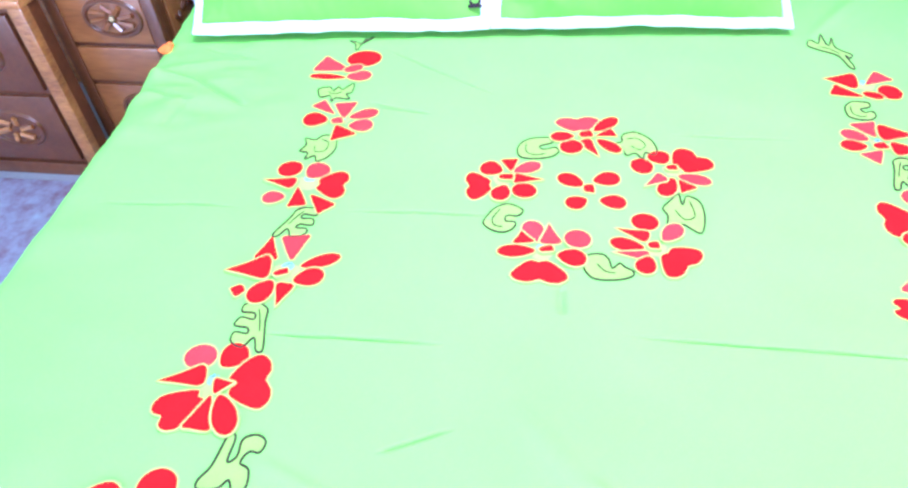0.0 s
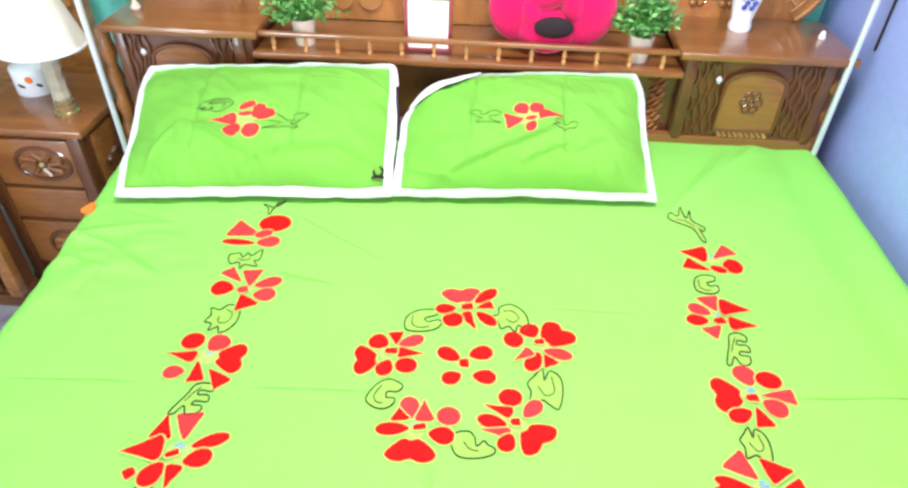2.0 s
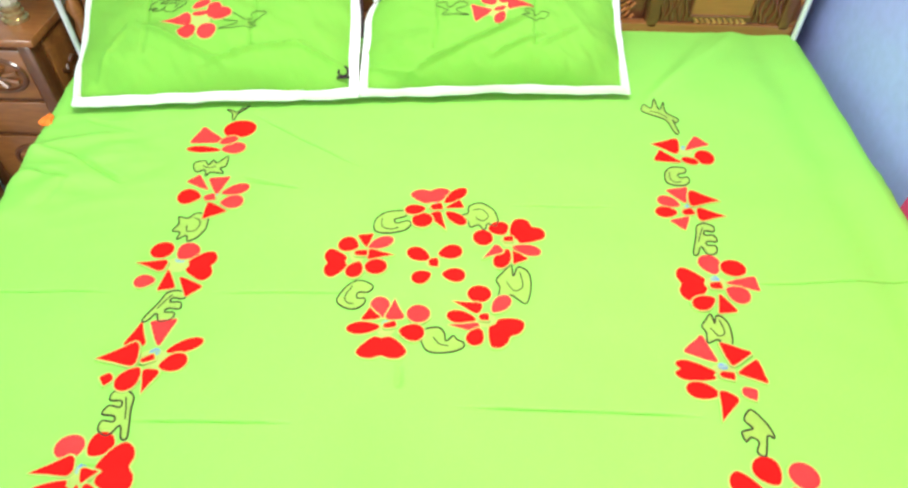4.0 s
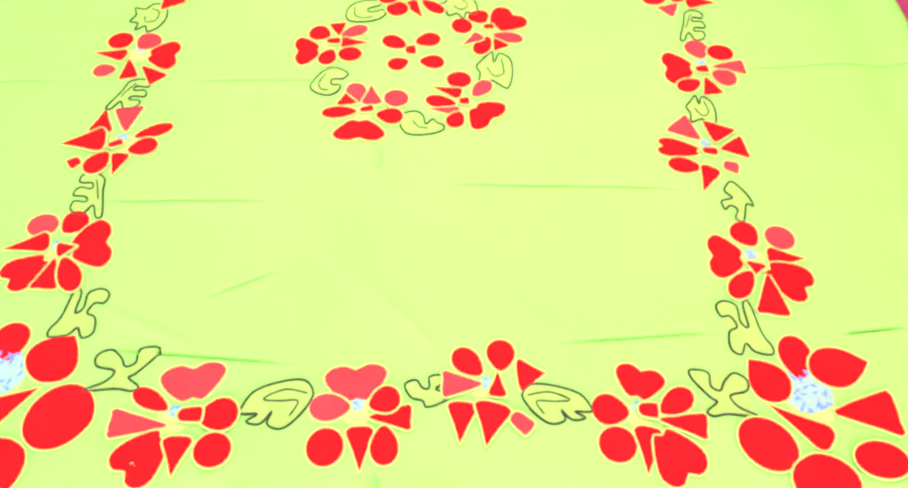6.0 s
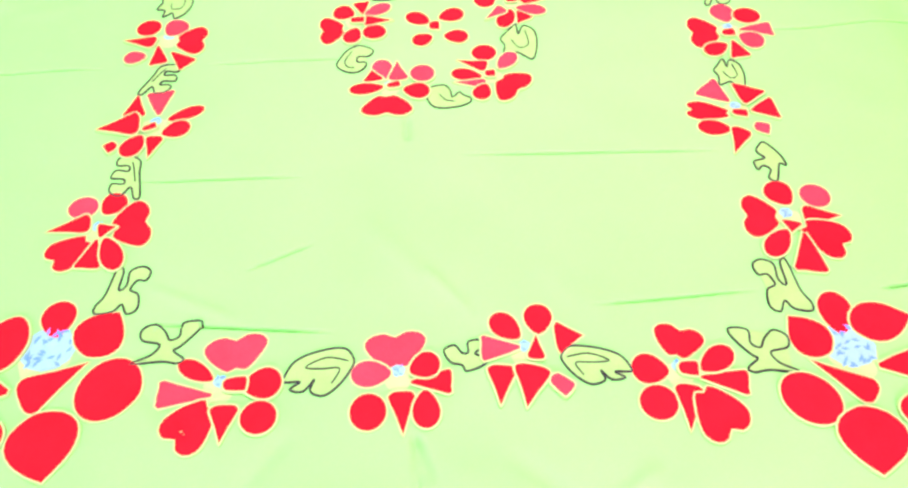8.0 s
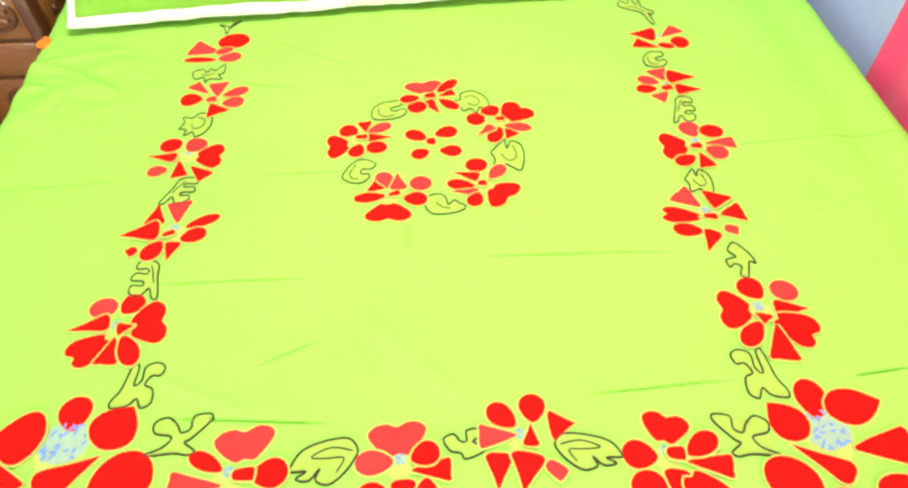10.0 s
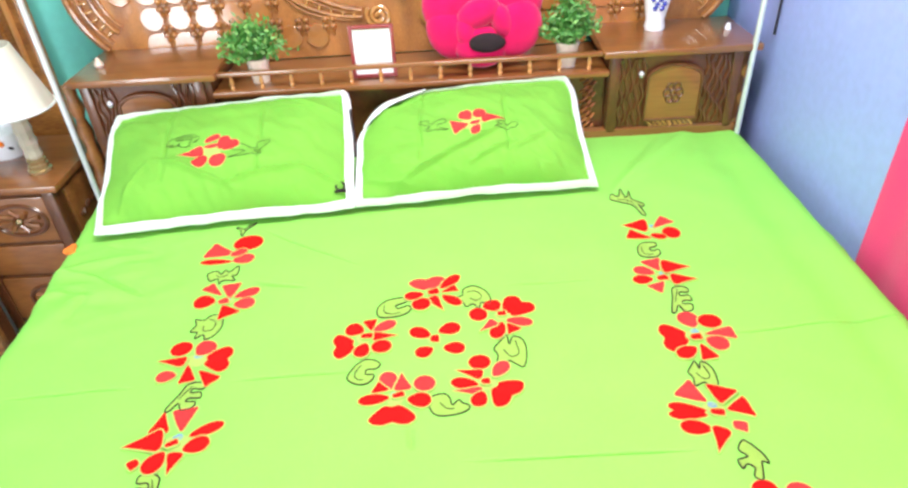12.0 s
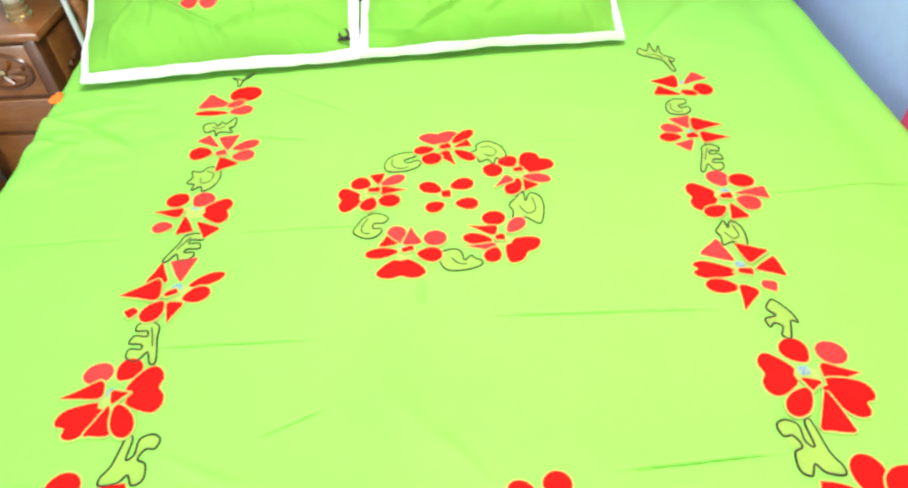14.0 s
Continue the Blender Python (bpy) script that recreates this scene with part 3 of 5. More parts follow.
for z0, z1 in ((0.02, 0.195), (0.21, 0.325), (0.34, 0.505)):
    d = part("drawer", new_box((NX0 + 0.06, NY0 + 0.010, z0), (NX1 - 0.06, NY0 + 0.03, z1), 0.006), WOOD_MID, stand)
    mx, mz = (NX0 + NX1) / 2 + 0.03, (z0 + z1) / 2
    if z0 == 0.21:
        continue
    part("carved_oval", tube(bmesh.new(), [(mx + 0.085 * math.cos(q), NY0 + 0.010, mz + 0.055 * math.sin(q)) for q in (2 * math.pi * i / 28 for i in range(28))], 0.008, 6, True), WOOD_DARK, d)
    for k in range(8):
        q = 2 * math.pi * k / 8
        part("carved_leaf", tube(bmesh.new(), [(mx + 0.02 * math.cos(q), NY0 + 0.008, mz + 0.015 * math.sin(q)), (mx + 0.07 * math.cos(q + 0.3), NY0 + 0.004, mz + 0.038 * math.sin(q + 0.3))], 0.008, 5), WOOD_MID, d)
    part("knob", lathe(bmesh.new(), [(0.006, 0), (0.012, 0.01), (0.006, 0.02)], (mx, NY0 + 0.004, mz - 0.01), 10), BRASS, d)
for x in (NX0 + 0.04, NX1 - 0.04):
    part("corner_stile", new_box((x - 0.02, NY0 + 0.008, GROUND + 0.06), (x + 0.02, NY0 + 0.04, NT - 0.026), 0.008), WOOD_DARK, stand)
for z0, z1 in ((0.02, 0.24), (0.27, 0.50)):
    s = part("side_panel", new_box((NX1 - 0.026, NY0 + 0.07, z0), (NX1 - 0.016, NY1 - 0.05, z1), 0.005), WOOD_MID, stand)
    for k in range(10):
        y, z = NY0 + 0.11 + (k % 5) * 0.05, z0 + 0.05 + 0.07 * (k // 5)
        part("carved_leaf", tube(bmesh.new(), [(NX1 - 0.016, y - 0.015, z), (NX1 - 0.009, y, z + 0.012 * (-1) ** k), (NX1 - 0.016, y + 0.018, z)], 0.007, 5, lift=(1, 0, 0)), WOOD_DARK, s)

lx, ly = -1.275, 0.915
lamp = thing("table_lamp", (lx, ly, NT), "unlit table lamp with ivory conical shade", "lamp")
part("foot", lathe(bmesh.new(), [(0.036, 0), (0.037, 0.010), (0.029, 0.014), (0.031, 0.026), (0.026, 0.030), (0.029, 0.042), (0.022, 0.048)], (lx, ly, NT), 20), BRASS, lamp, "stepped gilt metal foot")
part("base", lathe(bmesh.new(), [(0.022, 0.048), (0.027, 0.056), (0.024, 0.08), (0.028, 0.10), (0.024, 0.122), (0.028, 0.145), (0.023, 0.168), (0.026, 0.185), (0.012, 0.20), (0.010, 0.27)], (lx, ly, NT), 8), CRYSTAL, lamp, "faceted cut glass column", False)
shade_bm = bmesh.new()
rings = []
for r, h in ((0.119, 0.215), (0.062, 0.405), (0.059, 0.405), (0.116, 0.215)):
    rings.append([shade_bm.verts.new((lx + r * math.cos(2 * math.pi * k / 36), ly + r * math.sin(2 * math.pi * k / 36), NT + h)) for k in range(36)])
for a, b in zip(rings, rings[1:] + rings[:1]):
    for k in range(36):
        shade_bm.faces.new((a[k], a[(k + 1) % 36], b[(k + 1) % 36], b[k]))
bmesh.ops.recalc_face_normals(shade_bm, faces=shade_bm.faces)
shade = part("shade", shade_bm, SHADE, lamp, "ivory fabric shade")
part("shade_band", tube(bmesh.new(), [(lx + 0.119 * math.cos(q), ly + 0.119 * math.sin(q), NT + 0.217) for q in (2 * math.pi * i / 36 for i in range(36))], 0.004, 6, True, lift=(0, 0, 1)), WHITE_CLOTH, shade)
pot = thing("round_box", (-1.45, 1.06, NT), "round white box with orange flower on the nightstand", "box")
part("body", lathe(bmesh.new(), [(0.058, 0), (0.062, 0.006), (0.062, 0.085), (0.055, 0.092), (0.02, 0.095)], (-1.45, 1.06, NT), 24), CHINA, pot)
for a, m in ((-70, ORANGE), (-48, BLACK), (-95, BLACK)):
    bm = bmesh.new()
    pad(bm, (-1.45 + 0.061 * math.cos(radians(a)), 1.06 + 0.061 * math.sin(radians(a)), NT + (0.06 if m is ORANGE else 0.04)), 0.013, 0.006, 0.011 if m is ORANGE else 0.004, 0.4, 10)
    part("painted_flower" if m is ORANGE else "painted_leaf", bm, m, pot)
# low wooden chest before the dressing board
chest = thing("wooden_chest", (-1.78, 0.75, GROUND), "dark red varnished wooden chest with carved front", "chest")
part("body", new_box((-2.05, 0.712, GROUND + 0.05), (-1.535, 0.795, 0.50), 0.006), WOOD_DARK, chest, "", False)
part("top", new_box((-2.07, 0.69, 0.50), (-1.515, 0.797, 0.525), 0.006), WOOD, chest)
part("plinth", new_box((-2.06, 0.70, GROUND), (-1.525, 0.795, GROUND + 0.05), 0.004), WOOD_DARK, chest)
part("corner_post", new_box((-1.565, 0.695, GROUND + 0.05), (-1.52, 0.73, 0.50), 0.006), WOOD, chest)
for z0, z1 in ((-0.03, 0.215), (0.235, 0.48)):
    d = part("drawer", new_box((-2.0, 0.695, z0), (-1.58, 0.715, z1), 0.006), WOOD_DARK, chest)
    part("carved_oval", tube(bmesh.new(), [(-1.75 + 0.09 * math.cos(q), 0.695, (z0 + z1) / 2 + 0.06 * math.sin(q)) for q in (2 * math.pi * i / 24 for i in range(24))], 0.010, 6, True), WOOD_DARK, d)
    for k in range(6):
        q = k * 1.05
        part("carved_leaf", tube(bmesh.new(), [(-1.75 + 0.02 * math.cos(q), 0.693, (z0 + z1) / 2 + 0.02 * math.sin(q)), (-1.75 + 0.07 * math.cos(q + 0.3), 0.69, (z0 + z1) / 2 + 0.045 * math.sin(q + 0.3))], 0.009, 5), WOOD, d)

# tall carved dressing board behind the nightstand, with a white jar before it
board = thing("dressing_board", (-1.68, 1.28, 0), "tall carved teak dressing table board with arched top", "dressing table")
arch = [(-2.12, GROUND), (-1.34, GROUND)] + [(-1.73 + 0.39 * math.cos(radians(a)), 1.15 + 0.50 * math.sin(radians(a))) for a in range(0, 181, 10)]
part("board", slab(bmesh.new(), arch, 1.27, 1.31), WOOD, board, "", False)
for k in range(7):
    r = 0.97 - 0.11 * k
    pts = [(-1.73 + 0.39 * r, 1.268, 0.75)] + [(-1.73 + 0.39 * r * math.cos(radians(a)), 1.268, 1.15 + 0.50 * r * math.sin(radians(a))) for a in range(0, 181, 9)] + [(-1.73 - 0.39 * r, 1.268, 0.75)]
    part("moulding", tube(bmesh.new(), pts, 0.012 if k % 2 else 0.008, 7), WOOD_LIGHT if k % 2 else WOOD, board)
jar = thing("tall_jar", (-1.46, 1.12, NT), "tall white jar with brown wooden lid", "jar")
part("body", lathe(bmesh.new(), [(0.05, 0), (0.06, 0.05), (0.062, 0.30), (0.07, 0.46), (0.066, 0.50)], (-1.46, 1.12, NT), 20), CHINA, jar)
part("lid", lathe(bmesh.new(), [(0.085, 0.50), (0.09, 0.52), (0.06, 0.56), (0.02, 0.575)], (-1.46, 1.12, NT), 20), WOOD_DARK, jar, "dark brown wooden lid")

# ---- cloths and fittings on the walls ----


def drape(name, x0, y0, x1, y1, z0, z1, folds, deep, mat, label):
    """A hanging cloth of some thickness between two upright ends."""
    bm = bmesh.new()
    n, m = folds * 10, 14
    d = Vector((x1 - x0, y1 - y0, 0))
    out = Vector((d.y, -d.x, 0)).normalized()
    grid = []
    for back in (0.0, -0.003):
        rows = []
        for j in range(m + 1):
            z = z0 + (z1 - z0) * j / m
            rows.append([bm.verts.new(Vector((x0, y0, z)) + d * (i / n) + out * (back + deep * (0.5 + 0.5 * math.cos(2 * math.pi * folds * i / n + 0.5 * math.sin(3 * z)) * (0.6 + 0.4 * math.sin(i * 0.37))))) for i in range(n + 1)])
        grid.append(rows)
    for rows in grid:
        for j in range(m):
            for i in range(n):
                bm.faces.new((rows[j][i], rows[j][i + 1], rows[j + 1][i + 1], rows[j + 1][i]))
    a, b = grid
    for j in range(m):
        for i in (0, n):
            bm.faces.new((a[j][i], a[j + 1][i], b[j + 1][i], b[j][i]))
    for i in range(n):
        for j in (0, m):
            bm.faces.new((a[j][i], a[j][i + 1], b[j][i + 1], b[j][i]))
    bmesh.ops.recalc_face_normals(bm, faces=bm.faces)
    return tagged(solid(name, bm, mat, (x0, y0, z0)), label, "curtain")


drape("pink_curtain", EAST - 0.016, 0.265, EAST - 0.016, -1.5, 0.20, 2.2, 9, 0.012, HOT, "hot pink curtain hanging on the lavender wall")
drape("pink_cloth", -0.80, NORTH - 0.012, -0.42, NORTH - 0.012, 1.28, 2.0, 4, 0.02, HOT, "hot pink cloth hanging behind the headboard")
sw = thing("switch_board", (-1.22, NORTH, 1.10), "small white electric switch board on the teal wall", "switch")
part("plate", new_box((-1.255, NORTH - 0.02, 1.06), (-1.185, NORTH, 1.15), 0.004), SWITCH, sw)
for k in range(2):
    part("rocker", new_box((-1.245 + 0.03 * k, NORTH - 0.025, 1.09), (-1.225 + 0.03 * k, NORTH - 0.02, 1.12), 0.002), SWITCH, sw)
tagged(solid("wall_cable", tube(bmesh.new(), [(EAST - 0.004, 0.965, 0.84), (EAST - 0.004, 0.972, 1.3), (EAST - 0.004, 0.97, HIGH - 0.02)], 0.004, 6), BLACK, (EAST - 0.004, 0.965, 0.84)), "thin dark electric cable on the lavender wall", "cable")
tagged(solid("floor_mat", new_box((-2.3, -0.9, GROUND + 0.001), (-1.0, 0.66, GROUND + 0.009), 0.003), RUG, (-1.6, 0, GROUND)), "blue and maroon patterned floor mat", "mat")

# ---- bedsheet ----
X0, X1, Y0, Y1 = -0.955, 1.012, -1.10, FACE - 0.012
CREASES = [((0.099, -0.309), (0.404, -0.312), 0.8), ((0.182, 0.175), (0.351, 0.177), 0.6), ((-0.430, 0.242), (-0.327, 0.218), 1.0),
           ((-0.431, 0.448), (-0.217, 0.308), 0.8), ((-0.377, -0.087), (-0.184, -0.079), 0.7), ((-0.447, -0.352), (-0.250, -0.348), 0.8),
           ((-0.264, -0.513), (-0.196, -0.481), 0.8), ((0.252, -0.585), (0.420, -0.572), 0.9), ((-0.367, -0.604), (-0.180, -0.618), 1.1),
           ((0.640, -0.569), (0.714, -0.560), 1.2), ((0.637, -0.026), (1.011, 0.004), 0.8), ((-0.828, -0.097), (-0.637, -0.093), 0.7),
           ((-0.424, 0.232), (-0.320, 0.214), 0.8)]
PUCKERS = [((-0.050, -0.228), (-0.047, -0.271), 0.006, -0.0045), ((-0.028, -0.764), (-0.020, -0.848), 0.006, -0.0045), ((-0.025, -0.770), (-0.008, -0.817), 0.006, -0.0045),
         ((-0.945, 0.260), (-0.830, 0.227), 0.007, -0.0060), ((-0.831, 0.298), (-0.715, 0.225), 0.007, -0.0070), ((-0.840, 0.137), (-0.829, 0.214), 0.008, -0.0040),
         ((-0.953, 0.324), (-0.820, 0.286), 0.012, 0.0070), ((-0.851, 0.434), (-0.750, 0.405), 0.007, -0.0040), ((-0.008, -0.533), (0.044, -0.593), 0.010, 0.0030),
         ((-0.192, -0.768), (-0.249, -0.835), 0.014, -0.0040), ((0.102, -0.799), (0.192, -0.860), 0.014, -0.0040), ((0.265, -0.815), (0.206, -0.860), 0.012, 0.0040),
         ((-0.407, -0.547), (-0.295, -0.593), 0.010, 0.0030), ((-0.401, -0.691), (-0.313, -0.759), 0.012, -0.0030)]
FOLDS = [((-0.95, 0.22), (-0.72, 0.31), 0.018, 0.004), ((-0.93, 0.33), (-0.76, 0.38), 0.014, 0.005),
         ((-0.90, 0.10), (-0.80, 0.26), 0.03, 0.004), ((0.56, 0.62), (0.80, 0.90), 0.02, 0.007), ((0.50, 0.55), (0.72, 0.86), 0.018, 0.005),
         ((0.88, 0.85), (0.90, -0.6), 0.05, -0.008), ((-0.70, -0.55), (-0.78, -0.85), 0.04, 0.004), ((0.02, -0.80), (0.12, -0.98), 0.03, 0.004),
         ((0.15, -0.52), (0.22, -0.59), 0.025, 0.002), ((-0.10, -0.45), (0.0, -0.56), 0.02, 0.003)]


def west(y):
    """The sheet's free edge, which flares towards the head."""
    return X0 - 0.10 * max(0.0, y - 0.12)


def bump_along(x, y, a, b, wide, high):
    dx, dy = b[0] - a[0], b[1] - a[1]
    ln2 = dx * dx + dy * dy
    s = ((x - a[0]) * dx + (y - a[1]) * dy) / ln2
    if s < -0.2 or s > 1.2:
        return 0.0
    off = abs((x - a[0]) * dy - (y - a[1]) * dx) / math.sqrt(ln2)
    if off > 4 * wide:
        return 0.0
    fade = min(1.0, max(0.0, (s + 0.2) / 0.3)) * min(1.0, max(0.0, (1.2 - s) / 0.3))
    return high * fade * math.exp(-(off / wide) ** 2)


def lie(x, y):
    """Height of the sheet's upper side."""
    z = TOP + 0.006 * noise.noise((x * 2.2, y * 2.2, 1)) + 0.0030 * noise.noise((x * 8 + 2 * y, y * 9, 4))
    for a, b, s in CREASES:
        z += bump_along(x, y, a, b, 0.0020, -0.0065 * s)
    for a, b, w, h in PUCKERS + FOLDS:
        z += bump_along(x, y, a, b, w, 1.4 * h)
    z += 0.010 * noise.noise((x * 13 + 5 * y, y * 21 - 6 * x, 2)) * math.exp(-((x + 0.80) / 0.17) ** 2 - ((y - 0.30) / 0.20) ** 2)
    z += 0.005 * noise.noise((x * 9, y * 14, 6)) * math.exp(-((x + 0.85) / 0.2) ** 2 - ((y + 0.3) / 0.4) ** 2)
    z += 0.010 * noise.noise((x * 7 + 3 * y, y * 12 - 2 * x, 8)) * math.exp(-((y + 1.0) / 0.20) ** 2)
    z -= 0.022 * (max(0.0, -0.80 - y) / 0.30) ** 2
    edge = min(x - west(y), X1 - x)
    if edge < 0.05:
        z -= 0.030 * (1 - edge / 0.05) ** 2
    return z


bm = bmesh.new()
nx, ny = 470, 960
rows = []
for j in range(ny + 1):
    y = Y0 + (Y1 - Y0) * j / ny
    row = []
    for k, zz in enumerate((0.20, 0.30, 0.42, 0.50)):
        row.append(bm.verts.new((west(y) - 0.012 + 0.010 * math.sin(17 * y + k * 0.4) * (0.5 - zz) * 3, y, zz)))
    for i in range(nx + 1):
        x = west(y) + (X1 - west(y)) * i / nx
        wob = 0.009 * noise.noise((y * 5, i // 235, 7)) + 0.005 * noise.noise((y * 19, i // 235, 3)) if i in (0, nx) else 0.0
        row.append(bm.verts.new((x + wob, y, lie(x, y))))
    for k, zz in enumerate((0.50, 0.42, 0.30, 0.20)):
        row.append(bm.verts.new((X1 + 0.012 + 0.010 * math.sin(15 * y + k * 0.4) * (0.5 - zz) * 3, y, zz)))
    rows.append(row)
for a, b in zip(rows, rows[1:]):
    for i in range(len(a) - 1):
        bm.faces.new((a[i], a[i + 1], b[i + 1], b[i]))
for k in range(4):
    low = [bm.verts.new((v.co.x, Y0 - 0.012, 0.48 - 0.09 * k if v.co.z > 0.3 else v.co.z)) for v in rows[0]]
    top = rows[0] if k == 0 else last_row
    for i in range(len(low) - 1):
        bm.faces.new((low[i], low[i + 1], top[i + 1], top[i]))
    last_row = low
sheet = tagged(solid("bedsheet", bm, GREEN, (0, 0, TOP)), "lime green cotton bedsheet painted with red flowers", "bedsheet")

SHEET_AT = Vector((0, 0, TOP))


def contour(kind, n=26):
    """The outline of one petal, from x = -0.5 (inner end) to 0.5, y from -0.5 to 0.5."""
    pts = []
    if kind == "d":
        return spline([(-0.5, 0.06), (-0.36, 0.40), (0.30, 0.5), (0.5, 0.34), (0.48, -0.38), (0.36, -0.48), (-0.34, -0.38), (-0.48, -0.1)], 2)
    if kind == "w":
        return [Vector(p) for p in ((-0.5, 0.04), (-0.2, 0.22), (0.15, 0.38), (0.43, 0.5), (0.49, 0.40), (0.5, 0.1), (0.48, -0.2), (0.5, -0.44), (0.42, -0.5), (0.15, -0.36), (-0.2, -0.2), (-0.5, -0.05))]
    if kind == "l":
        return spline([(-0.5, 0.0), (-0.42, 0.28), (-0.22, 0.47), (0.0, 0.48), (0.2, 0.38), (0.36, 0.20), (0.5, 0.02), (0.5, -0.02), (0.34, -0.24), (0.14, -0.42), (-0.08, -0.5), (-0.3, -0.42), (-0.46, -0.2)], 2)
    if kind == "s":
        return spline([(-0.48, 0.0), (-0.46, 0.34), (-0.36, 0.49), (-0.22, 0.45), (0.1, 0.24), (0.5, 0.015), (0.5, -0.015), (0.1, -0.22), (-0.24, -0.44), (-0.38, -0.49), (-0.47, -0.3)], 2)
    if kind == "h":
        return spline([(-0.44, 0.0), (-0.52, 0.14), (-0.34, 0.30), (-0.02, 0.46), (0.26, 0.5), (0.46, 0.36), (0.49, 0.16), (0.36, 0.0), (0.49, -0.18), (0.45, -0.38), (0.24, -0.5), (-0.02, -0.44), (-0.34, -0.28), (-0.52, -0.14)], 2)
    for i in range(n):
        a = 2 * math.pi * i / n
        x = 0.5 * math.cos(a)
        taper = 1.0 if kind == "o" else 0.90 + 0.22 * math.cos(a) - 0.06 * math.cos(2 * a)
        pts.append(Vector((x, 0.5 * math.sin(a) * min(taper, 1.06))))
    return pts


def patch(pts, above, fan=True):
    """A thin painted patch that lies on the sheet."""
    bm = bmesh.new()
    top = [bm.verts.new((p[0], p[1], lie(p[0], p[1]) + above)) for p in pts]
    low = [bm.verts.new((p[0], p[1], lie(p[0], p[1]) - 0.0006)) for p in pts]
    n = len(top)
    if fan:
        c = sum((Vector(p[:2]) for p in pts), Vector((0, 0))) / n
        ring = top
        for s in (0.72, 0.42):
            inner = []
            for p in pts:
                q = c.lerp(Vector(p[:2]), s)
                inner.append(bm.verts.new((q.x, q.y, lie(q.x, q.y) + above)))
            for i in range(n):
                bm.faces.new((ring[i], ring[(i + 1) % n], inner[(i + 1) % n], inner[i]))
            ring = inner
        mid = bm.verts.new((c.x, c.y, lie(c.x, c.y) + above))
        for i in range(n):
            bm.faces.new((ring[i], ring[(i + 1) % n], mid))
    else:
        bmesh.ops.triangulate(bm, faces=[bm.faces.new(top)])
    for i in range(n):
        bm.faces.new((top[i], low[i], low[(i + 1) % n], top[(i + 1) % n]))
    bmesh.ops.recalc_face_normals(bm, faces=bm.faces)
    return bm


def grow(pts, by):
    """The outline moved outwards."""
    n, out = len(pts), []
    area = sum(pts[i][0] * pts[(i + 1) % n][1] - pts[(i + 1) % n][0] * pts[i][1] for i in range(n))
    s = 1 if area > 0 else -1
    for i in range(n):
        d = Vector(pts[(i + 1) % n][:2]) - Vector(pts[i - 1][:2])
        nrm = Vector((d.y, -d.x)) * s
        nrm = nrm.normalized() if nrm.length > 1e-6 else Vector((0, 0))
        out.append((pts[i][0] + nrm.x * by, pts[i][1] + nrm.y * by))
    return out


def flower(cx, cy, petals):
    more = 1.05 if cy > -0.35 else 0.985
    reach = sum(p[2] for p in petals) / len(petals)
    rng = random.Random(int(1000 * (cx + 2) + 77 * cy * 10))
    eye = [(cx + 0.42 * reach * (1 + 0.15 * math.sin(3 * a)) * math.cos(a), cy + 0.42 * reach * (1 + 0.15 * math.cos(2 * a)) * math.sin(a)) for a in (2 * math.pi * i / 18 for i in range(18))]
    heart_of = part("flower", patch(eye, 0.0004), CREAM, sheet, "painted red flower with cream outlines")
    large = reach > 0.068
    big = 0.46 if large else 0.2
    dot = [(cx + big * reach * math.cos(a), cy + 0.26 * reach + 0.85 * big * reach * math.sin(a)) for a in (2 * math.pi * i / 12 for i in range(12))]
    part("pale_centre", patch(dot, 0.0007), PALE, heart_of)
    for k in range(30 if large else 6):
        a, r = rng.uniform(0, 6.28), 0.85 * big * reach * math.sqrt(rng.random())
        x, y, h = cx + r * math.cos(a), cy + 0.26 * reach + r * math.sin(a), rng.uniform(0, 3.1)
        q = 0.006 if large else 0.0035
        dash = [(x + q * math.cos(h), y + q * math.sin(h)), (x - 0.35 * q * math.sin(h), y + 0.35 * q * math.cos(h)), (x - q * math.cos(h), y - q * math.sin(h)), (x + 0.35 * q * math.sin(h), y - 0.35 * q * math.cos(h))]
        part("blue_dash", patch(dash, 0.0010), BLUE, heart_of)
    for k, (kind, bearing, far, heading, ln, w, tone) in enumerate(petals):
        c, h = Vector((cx + far * math.cos(radians(bearing)), cy + far * math.sin(radians(bearing)))), radians(heading)
        d, n = Vector((math.cos(h), math.sin(h))), Vector((-math.sin(h), math.cos(h)))
        if kind == "h":
            c, ln = c - d * 0.04 * ln, 1.07 * ln
        pts = [c + d * p[0] * ln * more + n * p[1] * w * (1.0 if kind == "d" else more + 0.04) for p in contour(kind)]
        part("petal_edge", patch(grow(pts, 0.0028), 0.0005 + 0.0007 * k), CREAM, heart_of)
        part("petal", patch(pts, 0.0009 + 0.0007 * k), PINK if tone else RED, heart_of)


